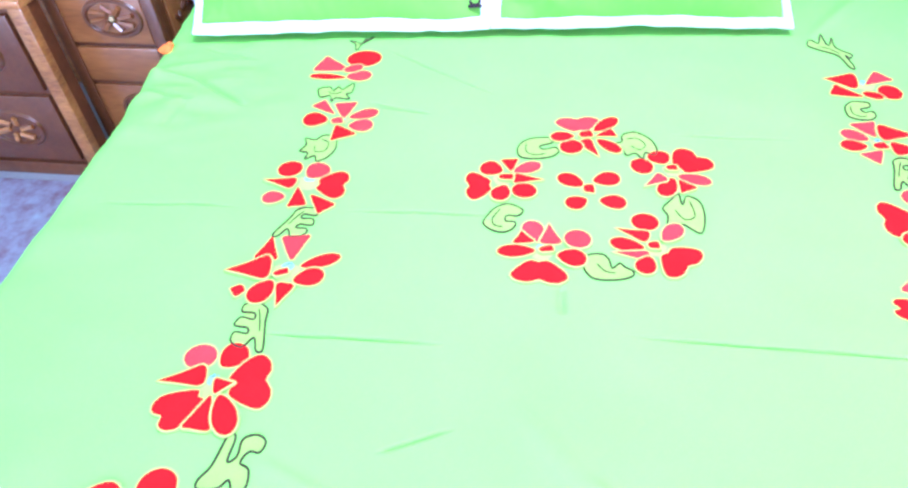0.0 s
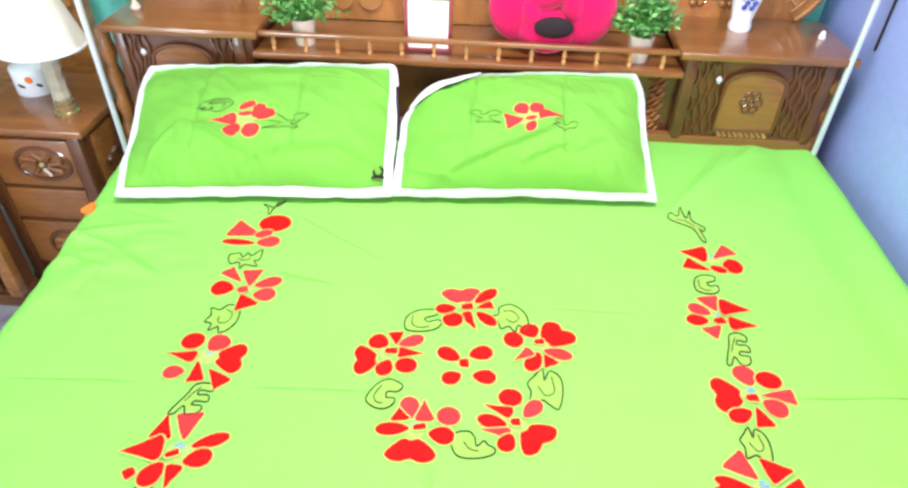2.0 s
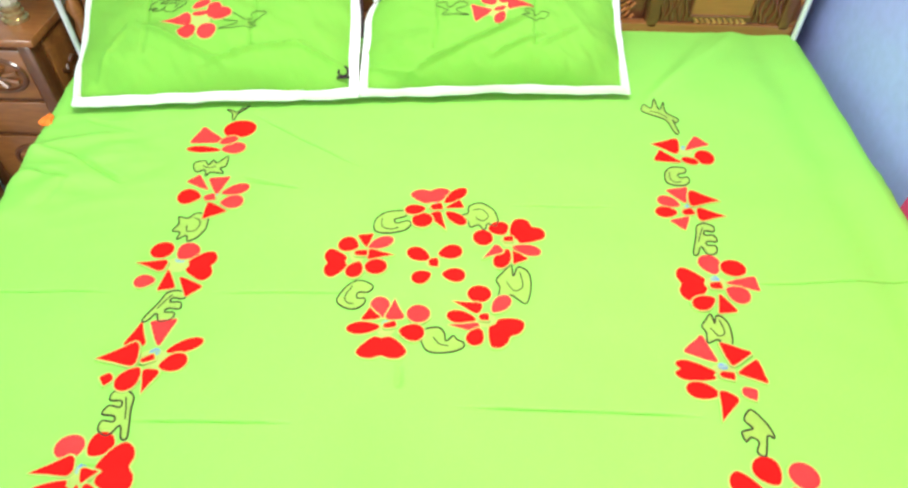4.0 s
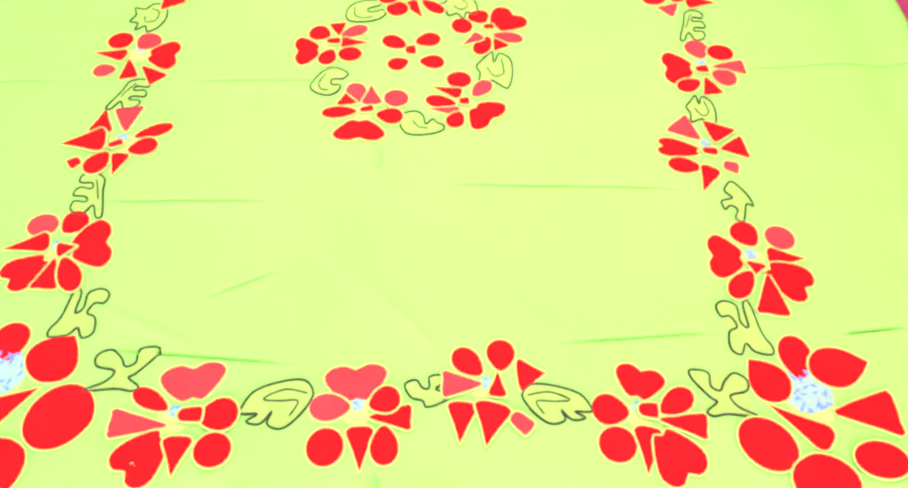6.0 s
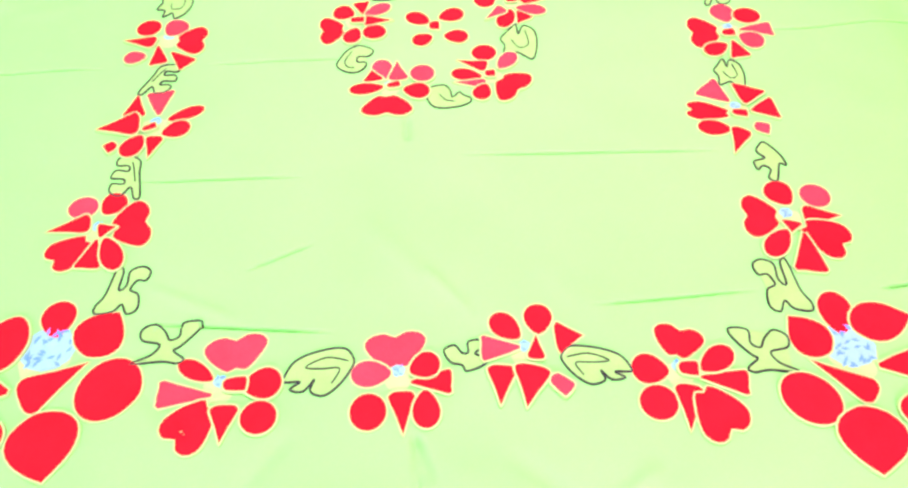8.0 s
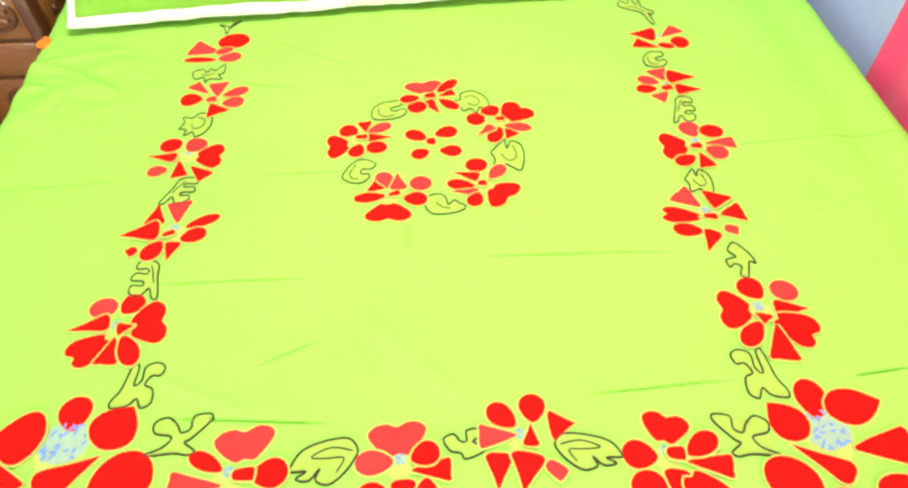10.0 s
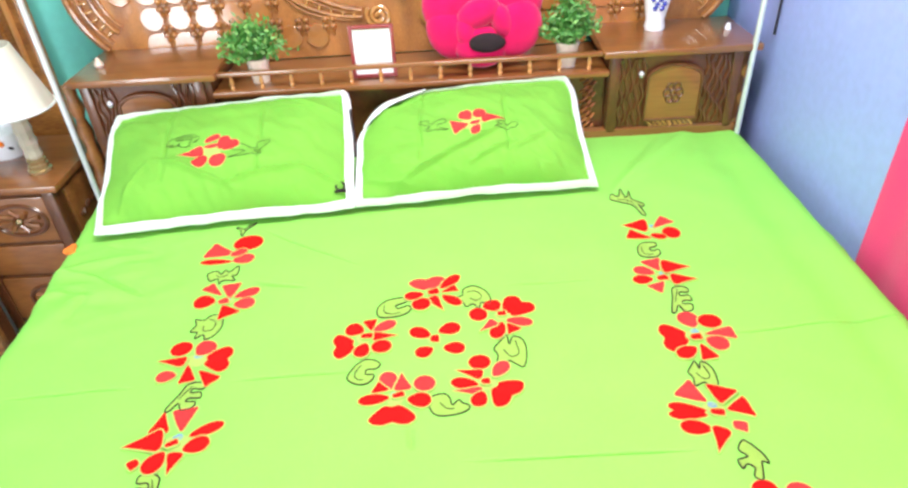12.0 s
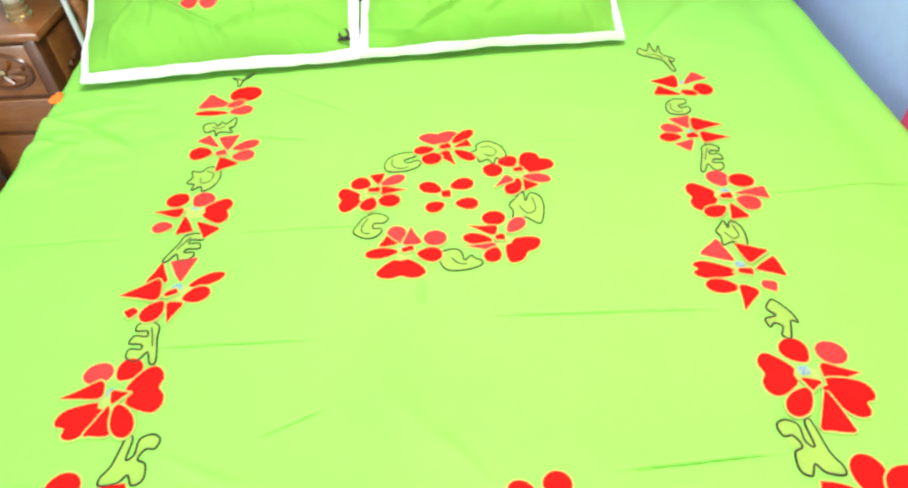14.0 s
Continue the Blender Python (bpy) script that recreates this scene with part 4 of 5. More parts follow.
# hand-drawn leaf scrolls: outline and inner strokes in a unit box, u to the right and v up
LEAF = {}
LEAF["sprig"] = ([(-0.1, -0.5), (-0.2, -0.1), (-0.5, 0.15), (-0.2, 0.1), (0.0, 0.0), (0.5, 0.5), (0.3, 0.15), (0.05, -0.15), (0.02, -0.5)], [(0.1, 0.1), (0.2, 0.4)])
LEAF["bloom"] = ([(0.28, -0.5), (0.15, -0.15), (-0.2, 0.0), (-0.5, 0.12), (-0.4, 0.3), (-0.2, 0.22), (-0.05, 0.5), (0.04, 0.18), (0.22, 0.45), (0.2, 0.12), (0.5, -0.08), (0.4, -0.2), (0.33, -0.12), (0.4, -0.5)],
                 [(-0.25, 0.12), (0.0, 0.08), (0.2, -0.05)])
LEAF["bat"] = ([(-0.5, 0.1), (-0.2, 0.25), (-0.05, 0.05), (0.05, 0.3), (0.2, 0.15), (0.45, 0.5), (0.5, 0.0), (0.35, -0.1), (0.5, -0.35), (0.1, -0.3), (0.0, -0.5), (-0.1, -0.2), (-0.35, -0.3)],
               [(-0.2, 0.0), (0.0, -0.1), (0.2, 0.0)])
LEAF["bud"] = ([(0.1, 0.5), (0.4, 0.4), (0.5, 0.0), (0.35, -0.35), (0.1, -0.5), (0.0, -0.3), (-0.25, -0.45), (-0.25, -0.2), (-0.5, -0.15), (-0.4, 0.1), (-0.5, 0.35), (-0.2, 0.3), (-0.05, 0.45)],
               [(0.0, 0.32), (0.24, 0.2), (0.22, -0.1), (-0.05, -0.15), (-0.12, 0.05)])
LEAF["comb"] = ([(-0.5, -0.45), (-0.22, 0.1), (-0.1, 0.4), (0.2, 0.5), (0.5, 0.42), (0.46, 0.24), (0.15, 0.26), (0.1, 0.12), (0.42, 0.12), (0.46, -0.08), (0.12, -0.08), (0.06, -0.2), (0.36, -0.22), (0.32, -0.42), (0.0, -0.5),
                 (-0.16, -0.25), (-0.36, -0.5)], [(-0.2, -0.1), (-0.02, 0.2), (0.1, 0.36)])
LEAF["kite"] = ([(-0.25, 0.47), (-0.1, 0.42), (-0.1, 0.0), (0.05, 0.1), (0.05, 0.4), (0.3, 0.5), (0.5, 0.4), (0.45, 0.2), (0.25, 0.2), (0.15, 0.0), (0.35, -0.1), (0.4, -0.4), (0.2, -0.5), (0.05, -0.3), (-0.1, -0.45),
                 (-0.45, -0.5), (-0.5, -0.35), (-0.35, -0.1)], [])
LEAF["dog"] = ([(-0.5, -0.5), (-0.2, -0.3), (-0.1, -0.05), (-0.4, 0.05), (-0.45, 0.3), (-0.25, 0.45), (-0.05, 0.25), (0.05, 0.05), (0.2, 0.15), (0.2, 0.45), (0.5, 0.5), (0.5, 0.3), (0.25, -0.1), (0.15, -0.2),
                (0.35, -0.4), (0.25, -0.5), (0.0, -0.45)], [])
LEAF["swan"] = ([(-0.5, -0.1), (-0.35, 0.25), (0.0, 0.45), (0.35, 0.5), (0.5, 0.25), (0.45, 0.0), (0.3, -0.3), (0.1, -0.5), (-0.1, -0.4), (-0.05, -0.15), (-0.2, -0.4), (-0.4, -0.35), (-0.25, -0.2), (-0.48, -0.2)],
                [(0.42, 0.22), (0.1, 0.3), (-0.2, 0.1), (0.05, 0.06), (0.3, 0.06), (0.2, -0.25)])
LEAF["hook"] = ([(-0.5, 0.2), (-0.25, 0.35), (-0.1, 0.1), (0.05, 0.1), (0.05, 0.45), (0.35, 0.5), (0.35, 0.25), (0.2, 0.05), (0.5, -0.1), (0.35, -0.35), (0.0, -0.5), (-0.1, -0.3), (-0.35, -0.2)], [])
LEAF["crescent"] = ([(0.45, 0.45), (-0.1, 0.5), (-0.45, 0.2), (-0.5, -0.3), (-0.1, -0.45), (0.3, -0.4), (0.5, -0.2), (0.45, 0.0), (0.15, -0.05), (0.08, 0.12), (0.42, 0.22)], [(-0.25, 0.25), (-0.3, -0.1), (-0.1, -0.28), (0.15, -0.25)])
LEAF["flame"] = ([(-0.3, 0.3), (-0.05, 0.5), (0.0, 0.2), (0.15, 0.45), (0.45, 0.3), (0.5, -0.1), (0.35, -0.5), (0.1, -0.4), (-0.1, -0.3), (-0.45, -0.4), (-0.4, -0.1), (-0.5, 0.1)], [(0.2, 0.3), (0.26, -0.08), (0.0, -0.18), (-0.2, 0.05)])
LEAF["ribbon"] = ([(-0.2, 0.4), (0.05, 0.5), (0.4, 0.2), (0.5, -0.1), (0.3, -0.05), (0.15, -0.3), (0.0, -0.5), (-0.2, -0.4), (-0.05, -0.2), (-0.25, -0.1), (-0.45, -0.2), (-0.5, 0.0), (-0.3, 0.05), (-0.1, 0.1), (-0.3, 0.25)], [])
LEAF["duck"] = ([(-0.5, 0.05), (-0.4, 0.4), (-0.1, 0.5), (0.05, 0.3), (0.1, -0.02), (0.26, 0.2), (0.36, 0.05), (0.5, -0.05), (0.5, -0.25), (0.2, -0.45), (-0.3, -0.45)], [(-0.2, 0.1), (-0.05, -0.15), (0.15, -0.2)])


def scroll_of(design, wide, tall, flip, tilt, steps):
    """The design's outline and inner stroke at a size, mirrored or turned."""
    turn = Matrix.Rotation(radians(tilt), 2)
    mirror = -1 if flip else 1

    def size(p):
        return turn @ Vector((mirror * p[0] * wide, p[1] * tall))
    outline, stroke = LEAF[design]
    return [size(p) for p in spline([(u, v, 0) for u, v in outline], steps)], [size(p) for p in spline([(u, v, 0) for u, v in stroke], steps, False)] if stroke else []


def leaf(x, y, wide, tall, design, flip=False, tilt=0):
    at = Vector((x, y))
    line, stroke = scroll_of(design, wide, tall, flip, tilt, 4)
    fill = part("leaf", patch([at + p for p in line], 0.0010, False), LEAF_FILL, sheet, "pale yellow leaf with black outline")
    part("outline", tube(bmesh.new(), [(x + p.x, y + p.y, lie(x + p.x, y + p.y) + 0.0013) for p in line], 0.0016, 5, True, lift=(0, 0, 1)), LINE, fill)
    if stroke:
        part("vein", tube(bmesh.new(), [(x + p.x, y + p.y, lie(x + p.x, y + p.y) + 0.0013) for p in stroke], 0.0011, 5, lift=(0, 0, 1)), LINE, fill)


flower(-0.514, 0.367, [
    ("o", 61, 0.054, 6, 0.074, 0.059, 0),
    ("w", 164, 0.036, 164, 0.072, 0.059, 1),
    ("r", -139, 0.051, 179, 0.076, 0.021, 0),
    ("r", -41, 0.04, 12, 0.052, 0.039, 1),
    ("o", 9, 0.012, 31, 0.042, 0.026, 1),
])
flower(-0.487, 0.176, [
    ("w", 133, 0.059, 140, 0.053, 0.031, 1),
    ("w", 89, 0.039, 98, 0.052, 0.043, 1),
    ("r", 31, 0.05, 24, 0.057, 0.031, 1),
    ("r", -17, 0.047, 9, 0.046, 0.04, 1),
    ("w", -77, 0.041, -59, 0.043, 0.047, 0),
    ("r", -175, 0.049, 180, 0.047, 0.045, 0),
    ("d", -135, 0.007, 22, 0.022, 0.023, 1),
])
flower(-0.499, -0.021, [
    ("o", 139, 0.057, -172, 0.044, 0.04, 0),
    ("r", 76, 0.036, 60, 0.044, 0.043, 1),
    ("h", -2, 0.048, 1, 0.047, 0.07, 0),
    ("w", -56, 0.062, -43, 0.049, 0.033, 0),
    ("w", -99, 0.042, -77, 0.048, 0.03, 0),
    ("r", -136, 0.067, -174, 0.038, 0.03, 1),
    ("s", -175, 0.048, 174, 0.056, 0.027, 0),
])
flower(-0.475, -0.236, [
    ("s", 131, 0.065, 94, 0.054, 0.035, 0),
    ("w", 92, 0.054, 98, 0.053, 0.044, 1),
    ("r", 27, 0.056, 23, 0.061, 0.025, 0),
    ("r", -13, 0.041, 20, 0.046, 0.034, 0),
    ("s", -81, 0.046, -93, 0.044, 0.027, 0),
    ("r", -119, 0.05, -115, 0.047, 0.035, 0),
    ("d", -143, 0.075, -139, 0.018, 0.021, 0),
    ("s", 180, 0.057, -168, 0.066, 0.047, 0),
    ("d", -135, 0.007, 27, 0.022, 0.013, 0),
])
flower(-0.006, 0.157, [
    ("h", 107, 0.042, 100, 0.04, 0.078, 1),
    ("r", 45, 0.057, 47, 0.062, 0.028, 0),
    ("w", 11, 0.039, 24, 0.036, 0.024, 0),
    ("r", -36, 0.053, -41, 0.052, 0.027, 0),
    ("s", -78, 0.042, -59, 0.054, 0.027, 0),
    ("o", -123, 0.048, -165, 0.041, 0.038, 0),
    ("r", -167, 0.044, -172, 0.042, 0.028, 0),
    ("d", -34, 0.002, 15, 0.024, 0.021, 0),
])
flower(-0.153, 0.014, [
    ("h", -157, 0.047, -173, 0.039, 0.068, 0),
    ("r", 126, 0.037, 157, 0.04, 0.038, 0),
    ("w", 74, 0.043, 100, 0.034, 0.029, 0),
    ("r", 40, 0.055, 31, 0.052, 0.028, 1),
    ("s", 5, 0.043, 1, 0.05, 0.025, 0),
    ("o", -37, 0.049, 7, 0.041, 0.036, 0),
    ("r", -91, 0.039, -108, 0.04, 0.031, 0),
    ("d", 34, 0.007, 5, 0.024, 0.016, 0),
])
flower(-0.081, -0.159, [
    ("r", 106, 0.05, 106, 0.047, 0.034, 1),
    ("s", 73, 0.045, 95, 0.045, 0.032, 1),
    ("s", 134, 0.044, 100, 0.027, 0.032, 0),
    ("r", -179, 0.04, -174, 0.057, 0.026, 0),
    ("h", -94, 0.044, -87, 0.04, 0.08, 0),
    ("r", -9, 0.048, -6, 0.044, 0.034, 0),
    ("o", 30, 0.066, 0, 0.041, 0.036, 1),
    ("d", 36, 0.009, 18, 0.022, 0.013, 0),
])
flower(0.099, -0.132, [
    ("o", 101, 0.063, 3, 0.043, 0.037, 0),
    ("s", 135, 0.047, 164, 0.052, 0.024, 0),
    ("r", 174, 0.045, 171, 0.052, 0.027, 0),
    ("s", -158, 0.041, 177, 0.053, 0.019, 1),
    ("r", -116, 0.042, -112, 0.038, 0.03, 0),
    ("h", -38, 0.042, -45, 0.042, 0.073, 0),
    ("r", 52, 0.045, 50, 0.045, 0.029, 1),
    ("d", 125, 0.006, 7, 0.017, 0.016, 0),
])
flower(0.147, 0.067, [
    ("o", 171, 0.054, -176, 0.039, 0.039, 0),
    ("r", 119, 0.041, 119, 0.037, 0.04, 0),
    ("h", 39, 0.044, 50, 0.054, 0.071, 0),
    ("r", -36, 0.042, -14, 0.055, 0.028, 1),
    ("w", -72, 0.046, -63, 0.03, 0.03, 0),
    ("r", -106, 0.052, -114, 0.051, 0.031, 0),
    ("s", -135, 0.049, -140, 0.043, 0.023, 1),
    ("d", 126, 0.004, 9, 0.019, 0.015, 0),
])
flower(-0.004, 0.001, [
    ("r", 143, 0.037, 151, 0.048, 0.032, 0),
    ("r", 43, 0.045, 21, 0.047, 0.034, 0),
    ("r", -34, 0.05, -3, 0.043, 0.033, 0),
    ("r", -119, 0.042, -150, 0.038, 0.031, 0),
    ("d", 0, 0.001, 6, 0.018, 0.022, 0),
])
flower(0.563, 0.369, [
    ("s", 151, 0.047, 172, 0.061, 0.053, 0),
    ("w", 43, 0.034, 39, 0.056, 0.039, 1),
    ("o", -31, 0.045, -3, 0.043, 0.046, 0),
    ("w", -148, 0.052, 154, 0.055, 0.038, 0),
    ("o", -86, 0.037, -26, 0.037, 0.021, 0),
])
flower(0.531, 0.172, [
    ("w", 100, 0.048, 103, 0.045, 0.046, 1),
    ("r", 148, 0.046, 153, 0.047, 0.033, 1),
    ("r", -170, 0.051, 179, 0.044, 0.032, 0),
    ("w", -120, 0.042, -137, 0.038, 0.035, 1),
    ("s", -21, 0.044, -3, 0.056, 0.038, 0),
    ("s", 42, 0.048, -7, 0.062, 0.048, 0),
    ("d", -118, 0.012, 17, 0.024, 0.02, 0),
])
flower(0.540, -0.031, [
    ("h", -179, 0.049, 180, 0.047, 0.074, 0),
    ("r", 92, 0.048, 102, 0.048, 0.041, 1),
    ("o", 44, 0.057, 5, 0.048, 0.039, 0),
    ("w", 2, 0.049, 1, 0.057, 0.033, 1),
    ("r", -38, 0.043, -35, 0.044, 0.039, 1),
    ("w", -88, 0.05, -82, 0.042, 0.033, 0),
    ("r", -126, 0.06, -153, 0.046, 0.031, 0),
    ("d", -117, 0.009, 5, 0.022, 0.017, 0),
])
flower(0.506, -0.229, [
    ("w", 122, 0.048, 132, 0.05, 0.049, 1),
    ("h", 180, 0.052, 169, 0.06, 0.038, 0),
    ("r", -140, 0.06, 170, 0.052, 0.031, 0),
    ("s", -101, 0.067, -115, 0.054, 0.03, 0),
    ("d", -51, 0.051, -17, 0.024, 0.023, 1),
    ("w", 1, 0.045, 8, 0.042, 0.043, 0),
    ("w", 54, 0.039, 69, 0.039, 0.052, 0),
    ("d", -77, 0.009, -7, 0.024, 0.015, 0),
])
flower(-0.517, -0.448, [
    ("o", 123, 0.056, -179, 0.047, 0.039, 1),
    ("r", 73, 0.054, 57, 0.043, 0.041, 0),
    ("h", 13, 0.057, 16, 0.053, 0.083, 0),
    ("s", 165, 0.042, -165, 0.065, 0.032, 0),
    ("h", -131, 0.047, -138, 0.058, 0.056, 0),
    ("w", -81, 0.039, -92, 0.051, 0.037, 0),
    ("r", -48, 0.052, -60, 0.064, 0.033, 0),
    ("s", 12, 0.019, 17, 0.028, 0.024, 0),
])
flower(-0.285, -0.701, [
    ("h", 76, 0.057, 99, 0.047, 0.083, 1),
    ("r", 142, 0.045, 153, 0.057, 0.025, 0),
    ("w", -174, 0.045, 177, 0.075, 0.036, 1),
    ("h", -123, 0.056, -130, 0.062, 0.065, 0),
    ("s", -74, 0.046, -88, 0.05, 0.036, 0),
    ("o", -33, 0.069, 0, 0.047, 0.043, 0),
    ("r", 8, 0.057, 9, 0.052, 0.043, 0),
    ("d", 19, 0.022, 4, 0.031, 0.02, 0),
])
flower(-0.051, -0.689, [
    ("h", 95, 0.044, 96, 0.047, 0.081, 1),
    ("r", 169, 0.036, -178, 0.054, 0.037, 1),
    ("o", -129, 0.058, 0, 0.048, 0.047, 0),
    ("s", -81, 0.046, -86, 0.057, 0.034, 0),
    ("r", -48, 0.057, -86, 0.051, 0.036, 0),
    ("w", -8, 0.045, 0, 0.055, 0.033, 0),
    ("r", 25, 0.039, 24, 0.043, 0.036, 0),
])
flower(0.119, -0.660, [
    ("r", 120, 0.048, 138, 0.051, 0.035, 0),
    ("r", 68, 0.056, 88, 0.046, 0.039, 0),
    ("s", 22, 0.065, 5, 0.038, 0.045, 0),
    ("s", 32, 0.018, 87, 0.035, 0.023, 0),
    ("w", 163, 0.034, 180, 0.053, 0.036, 1),
    ("s", -130, 0.053, -94, 0.054, 0.037, 0),
    ("s", -85, 0.043, -102, 0.058, 0.047, 0),
    ("d", -44, 0.061, -40, 0.031, 0.022, 1),
])
flower(0.320, -0.692, [
    ("h", 82, 0.049, 73, 0.042, 0.065, 0),
    ("r", 168, 0.039, 171, 0.05, 0.042, 0),
    ("o", -133, 0.051, 2, 0.05, 0.045, 0),
    ("s", -85, 0.043, -99, 0.061, 0.036, 0),
    ("h", -54, 0.067, -62, 0.062, 0.066, 0),
    ("w", -10, 0.056, -9, 0.062, 0.033, 0),
    ("r", 20, 0.053, 31, 0.054, 0.033, 0),
    ("d", 32, 0.013, -4, 0.026, 0.02, 0),
])
flower(0.529, -0.452, [
    ("h", 169, 0.043, 174, 0.048, 0.074, 0),
    ("r", 91, 0.048, 117, 0.048, 0.044, 0),
    ("o", 39, 0.067, -13, 0.047, 0.041, 1),
    ("s", 6, 0.051, 0, 0.057, 0.035, 0),
    ("h", -34, 0.059, -34, 0.063, 0.063, 0),
    ("w", -79, 0.06, -97, 0.067, 0.047, 0),
    ("r", -123, 0.05, -132, 0.059, 0.033, 0),
    ("s", -92, 0.015, -104, 0.021, 0.028, 0),
])
flower(0.552, -0.677, [
    ("r", 91, 0.070, 86, 0.066, 0.046, 0),
    ("l", 46, 0.078, 9, 0.086, 0.058, 0),
    ("l", 144, 0.062, 123, 0.068, 0.056, 0),
    ("s", -130, 0.034, 143, 0.085, 0.036, 0),
    ("w", -8, 0.070, 0, 0.086, 0.060, 0),
    ("o", -145, 0.090, -39, 0.078, 0.064, 0),
    ("l", -97, 0.107, -94, 0.083, 0.084, 0),
    ("o", -47, 0.098, -2, 0.072, 0.046, 0),
])
flower(-0.530, -0.658, [
    ("r", 89, 0.066, 100, 0.057, 0.048, 0),
    ("l", 33, 0.08, 62, 0.072, 0.073, 0),
    ("o", -21, 0.105, 48, 0.091, 0.079, 0),
    ("s", -52, 0.035, 35, 0.091, 0.055, 0),
    ("l", -73, 0.116, -74, 0.091, 0.089, 0),
    ("l", 155, 0.07, 173, 0.07, 0.08, 0),
    ("w", -150, 0.073, 173, 0.064, 0.06, 0),
    ("o", -112, 0.109, 0, 0.047, 0.046, 0),
])
leaf(-0.511, 0.478, 0.052, 0.055, "sprig")
leaf(-0.523, 0.278, 0.074, 0.069, "bat")
leaf(-0.507, 0.083, 0.066, 0.083, "bud")
leaf(-0.490, -0.123, 0.062, 0.072, "comb")
leaf(-0.490, -0.342, 0.062, 0.080, "comb", True, -8)
leaf(-0.450, -0.547, 0.067, 0.076, "kite")
leaf(-0.370, -0.630, 0.084, 0.063, "dog")
leaf(-0.156, -0.678, 0.092, 0.066, "swan")
leaf(0.040, -0.659, 0.060, 0.044, "hook")
leaf(0.212, -0.676, 0.090, 0.054, "swan", True)
leaf(0.438, -0.660, 0.080, 0.064, "dog", True)
leaf(0.489, -0.562, 0.066, 0.084, "kite", True)
leaf(0.528, 0.503, 0.086, 0.130, "bloom")
leaf(0.526, 0.280, 0.052, 0.065, "crescent")
leaf(0.541, 0.087, 0.057, 0.089, "comb")
leaf(0.514, -0.140, 0.050, 0.073, "flame")
leaf(0.531, -0.340, 0.050, 0.082, "ribbon")
leaf(-0.094, 0.110, 0.074, 0.066, "crescent", False, 12)
leaf(0.088, 0.134, 0.072, 0.079, "bud", False, 40)
leaf(-0.147, -0.085, 0.051, 0.072, "crescent", False, -20)
leaf(0.021, -0.179, 0.076, 0.055, "duck")
leaf(0.152, -0.045, 0.066, 0.093, "flame")

tag_bm = bmesh.new()
for k in range(9):
    a = radians(200 + 14 * k)
    tube(tag_bm, [(-0.958, 0.44, lie(-0.958, 0.44) + 0.006), (-0.958 + 0.012 * math.cos(a), 0.44 + 0.012 * math.sin(a), 0.553), (-0.963 + 0.02 * math.cos(a), 0.435 + 0.022 * math.sin(a), 0.545)], 0.003, 5)
pad(tag_bm, (-0.958, 0.44, 0.552), 0.009, 0.009, 0.008, 0, 10)
tagged(solid("tassel", tag_bm, ORANGE, (-0.958, 0.44, 0.55)), "small orange thread tassel on the bedsheet corner", "tassel")

# ---- pillows ----


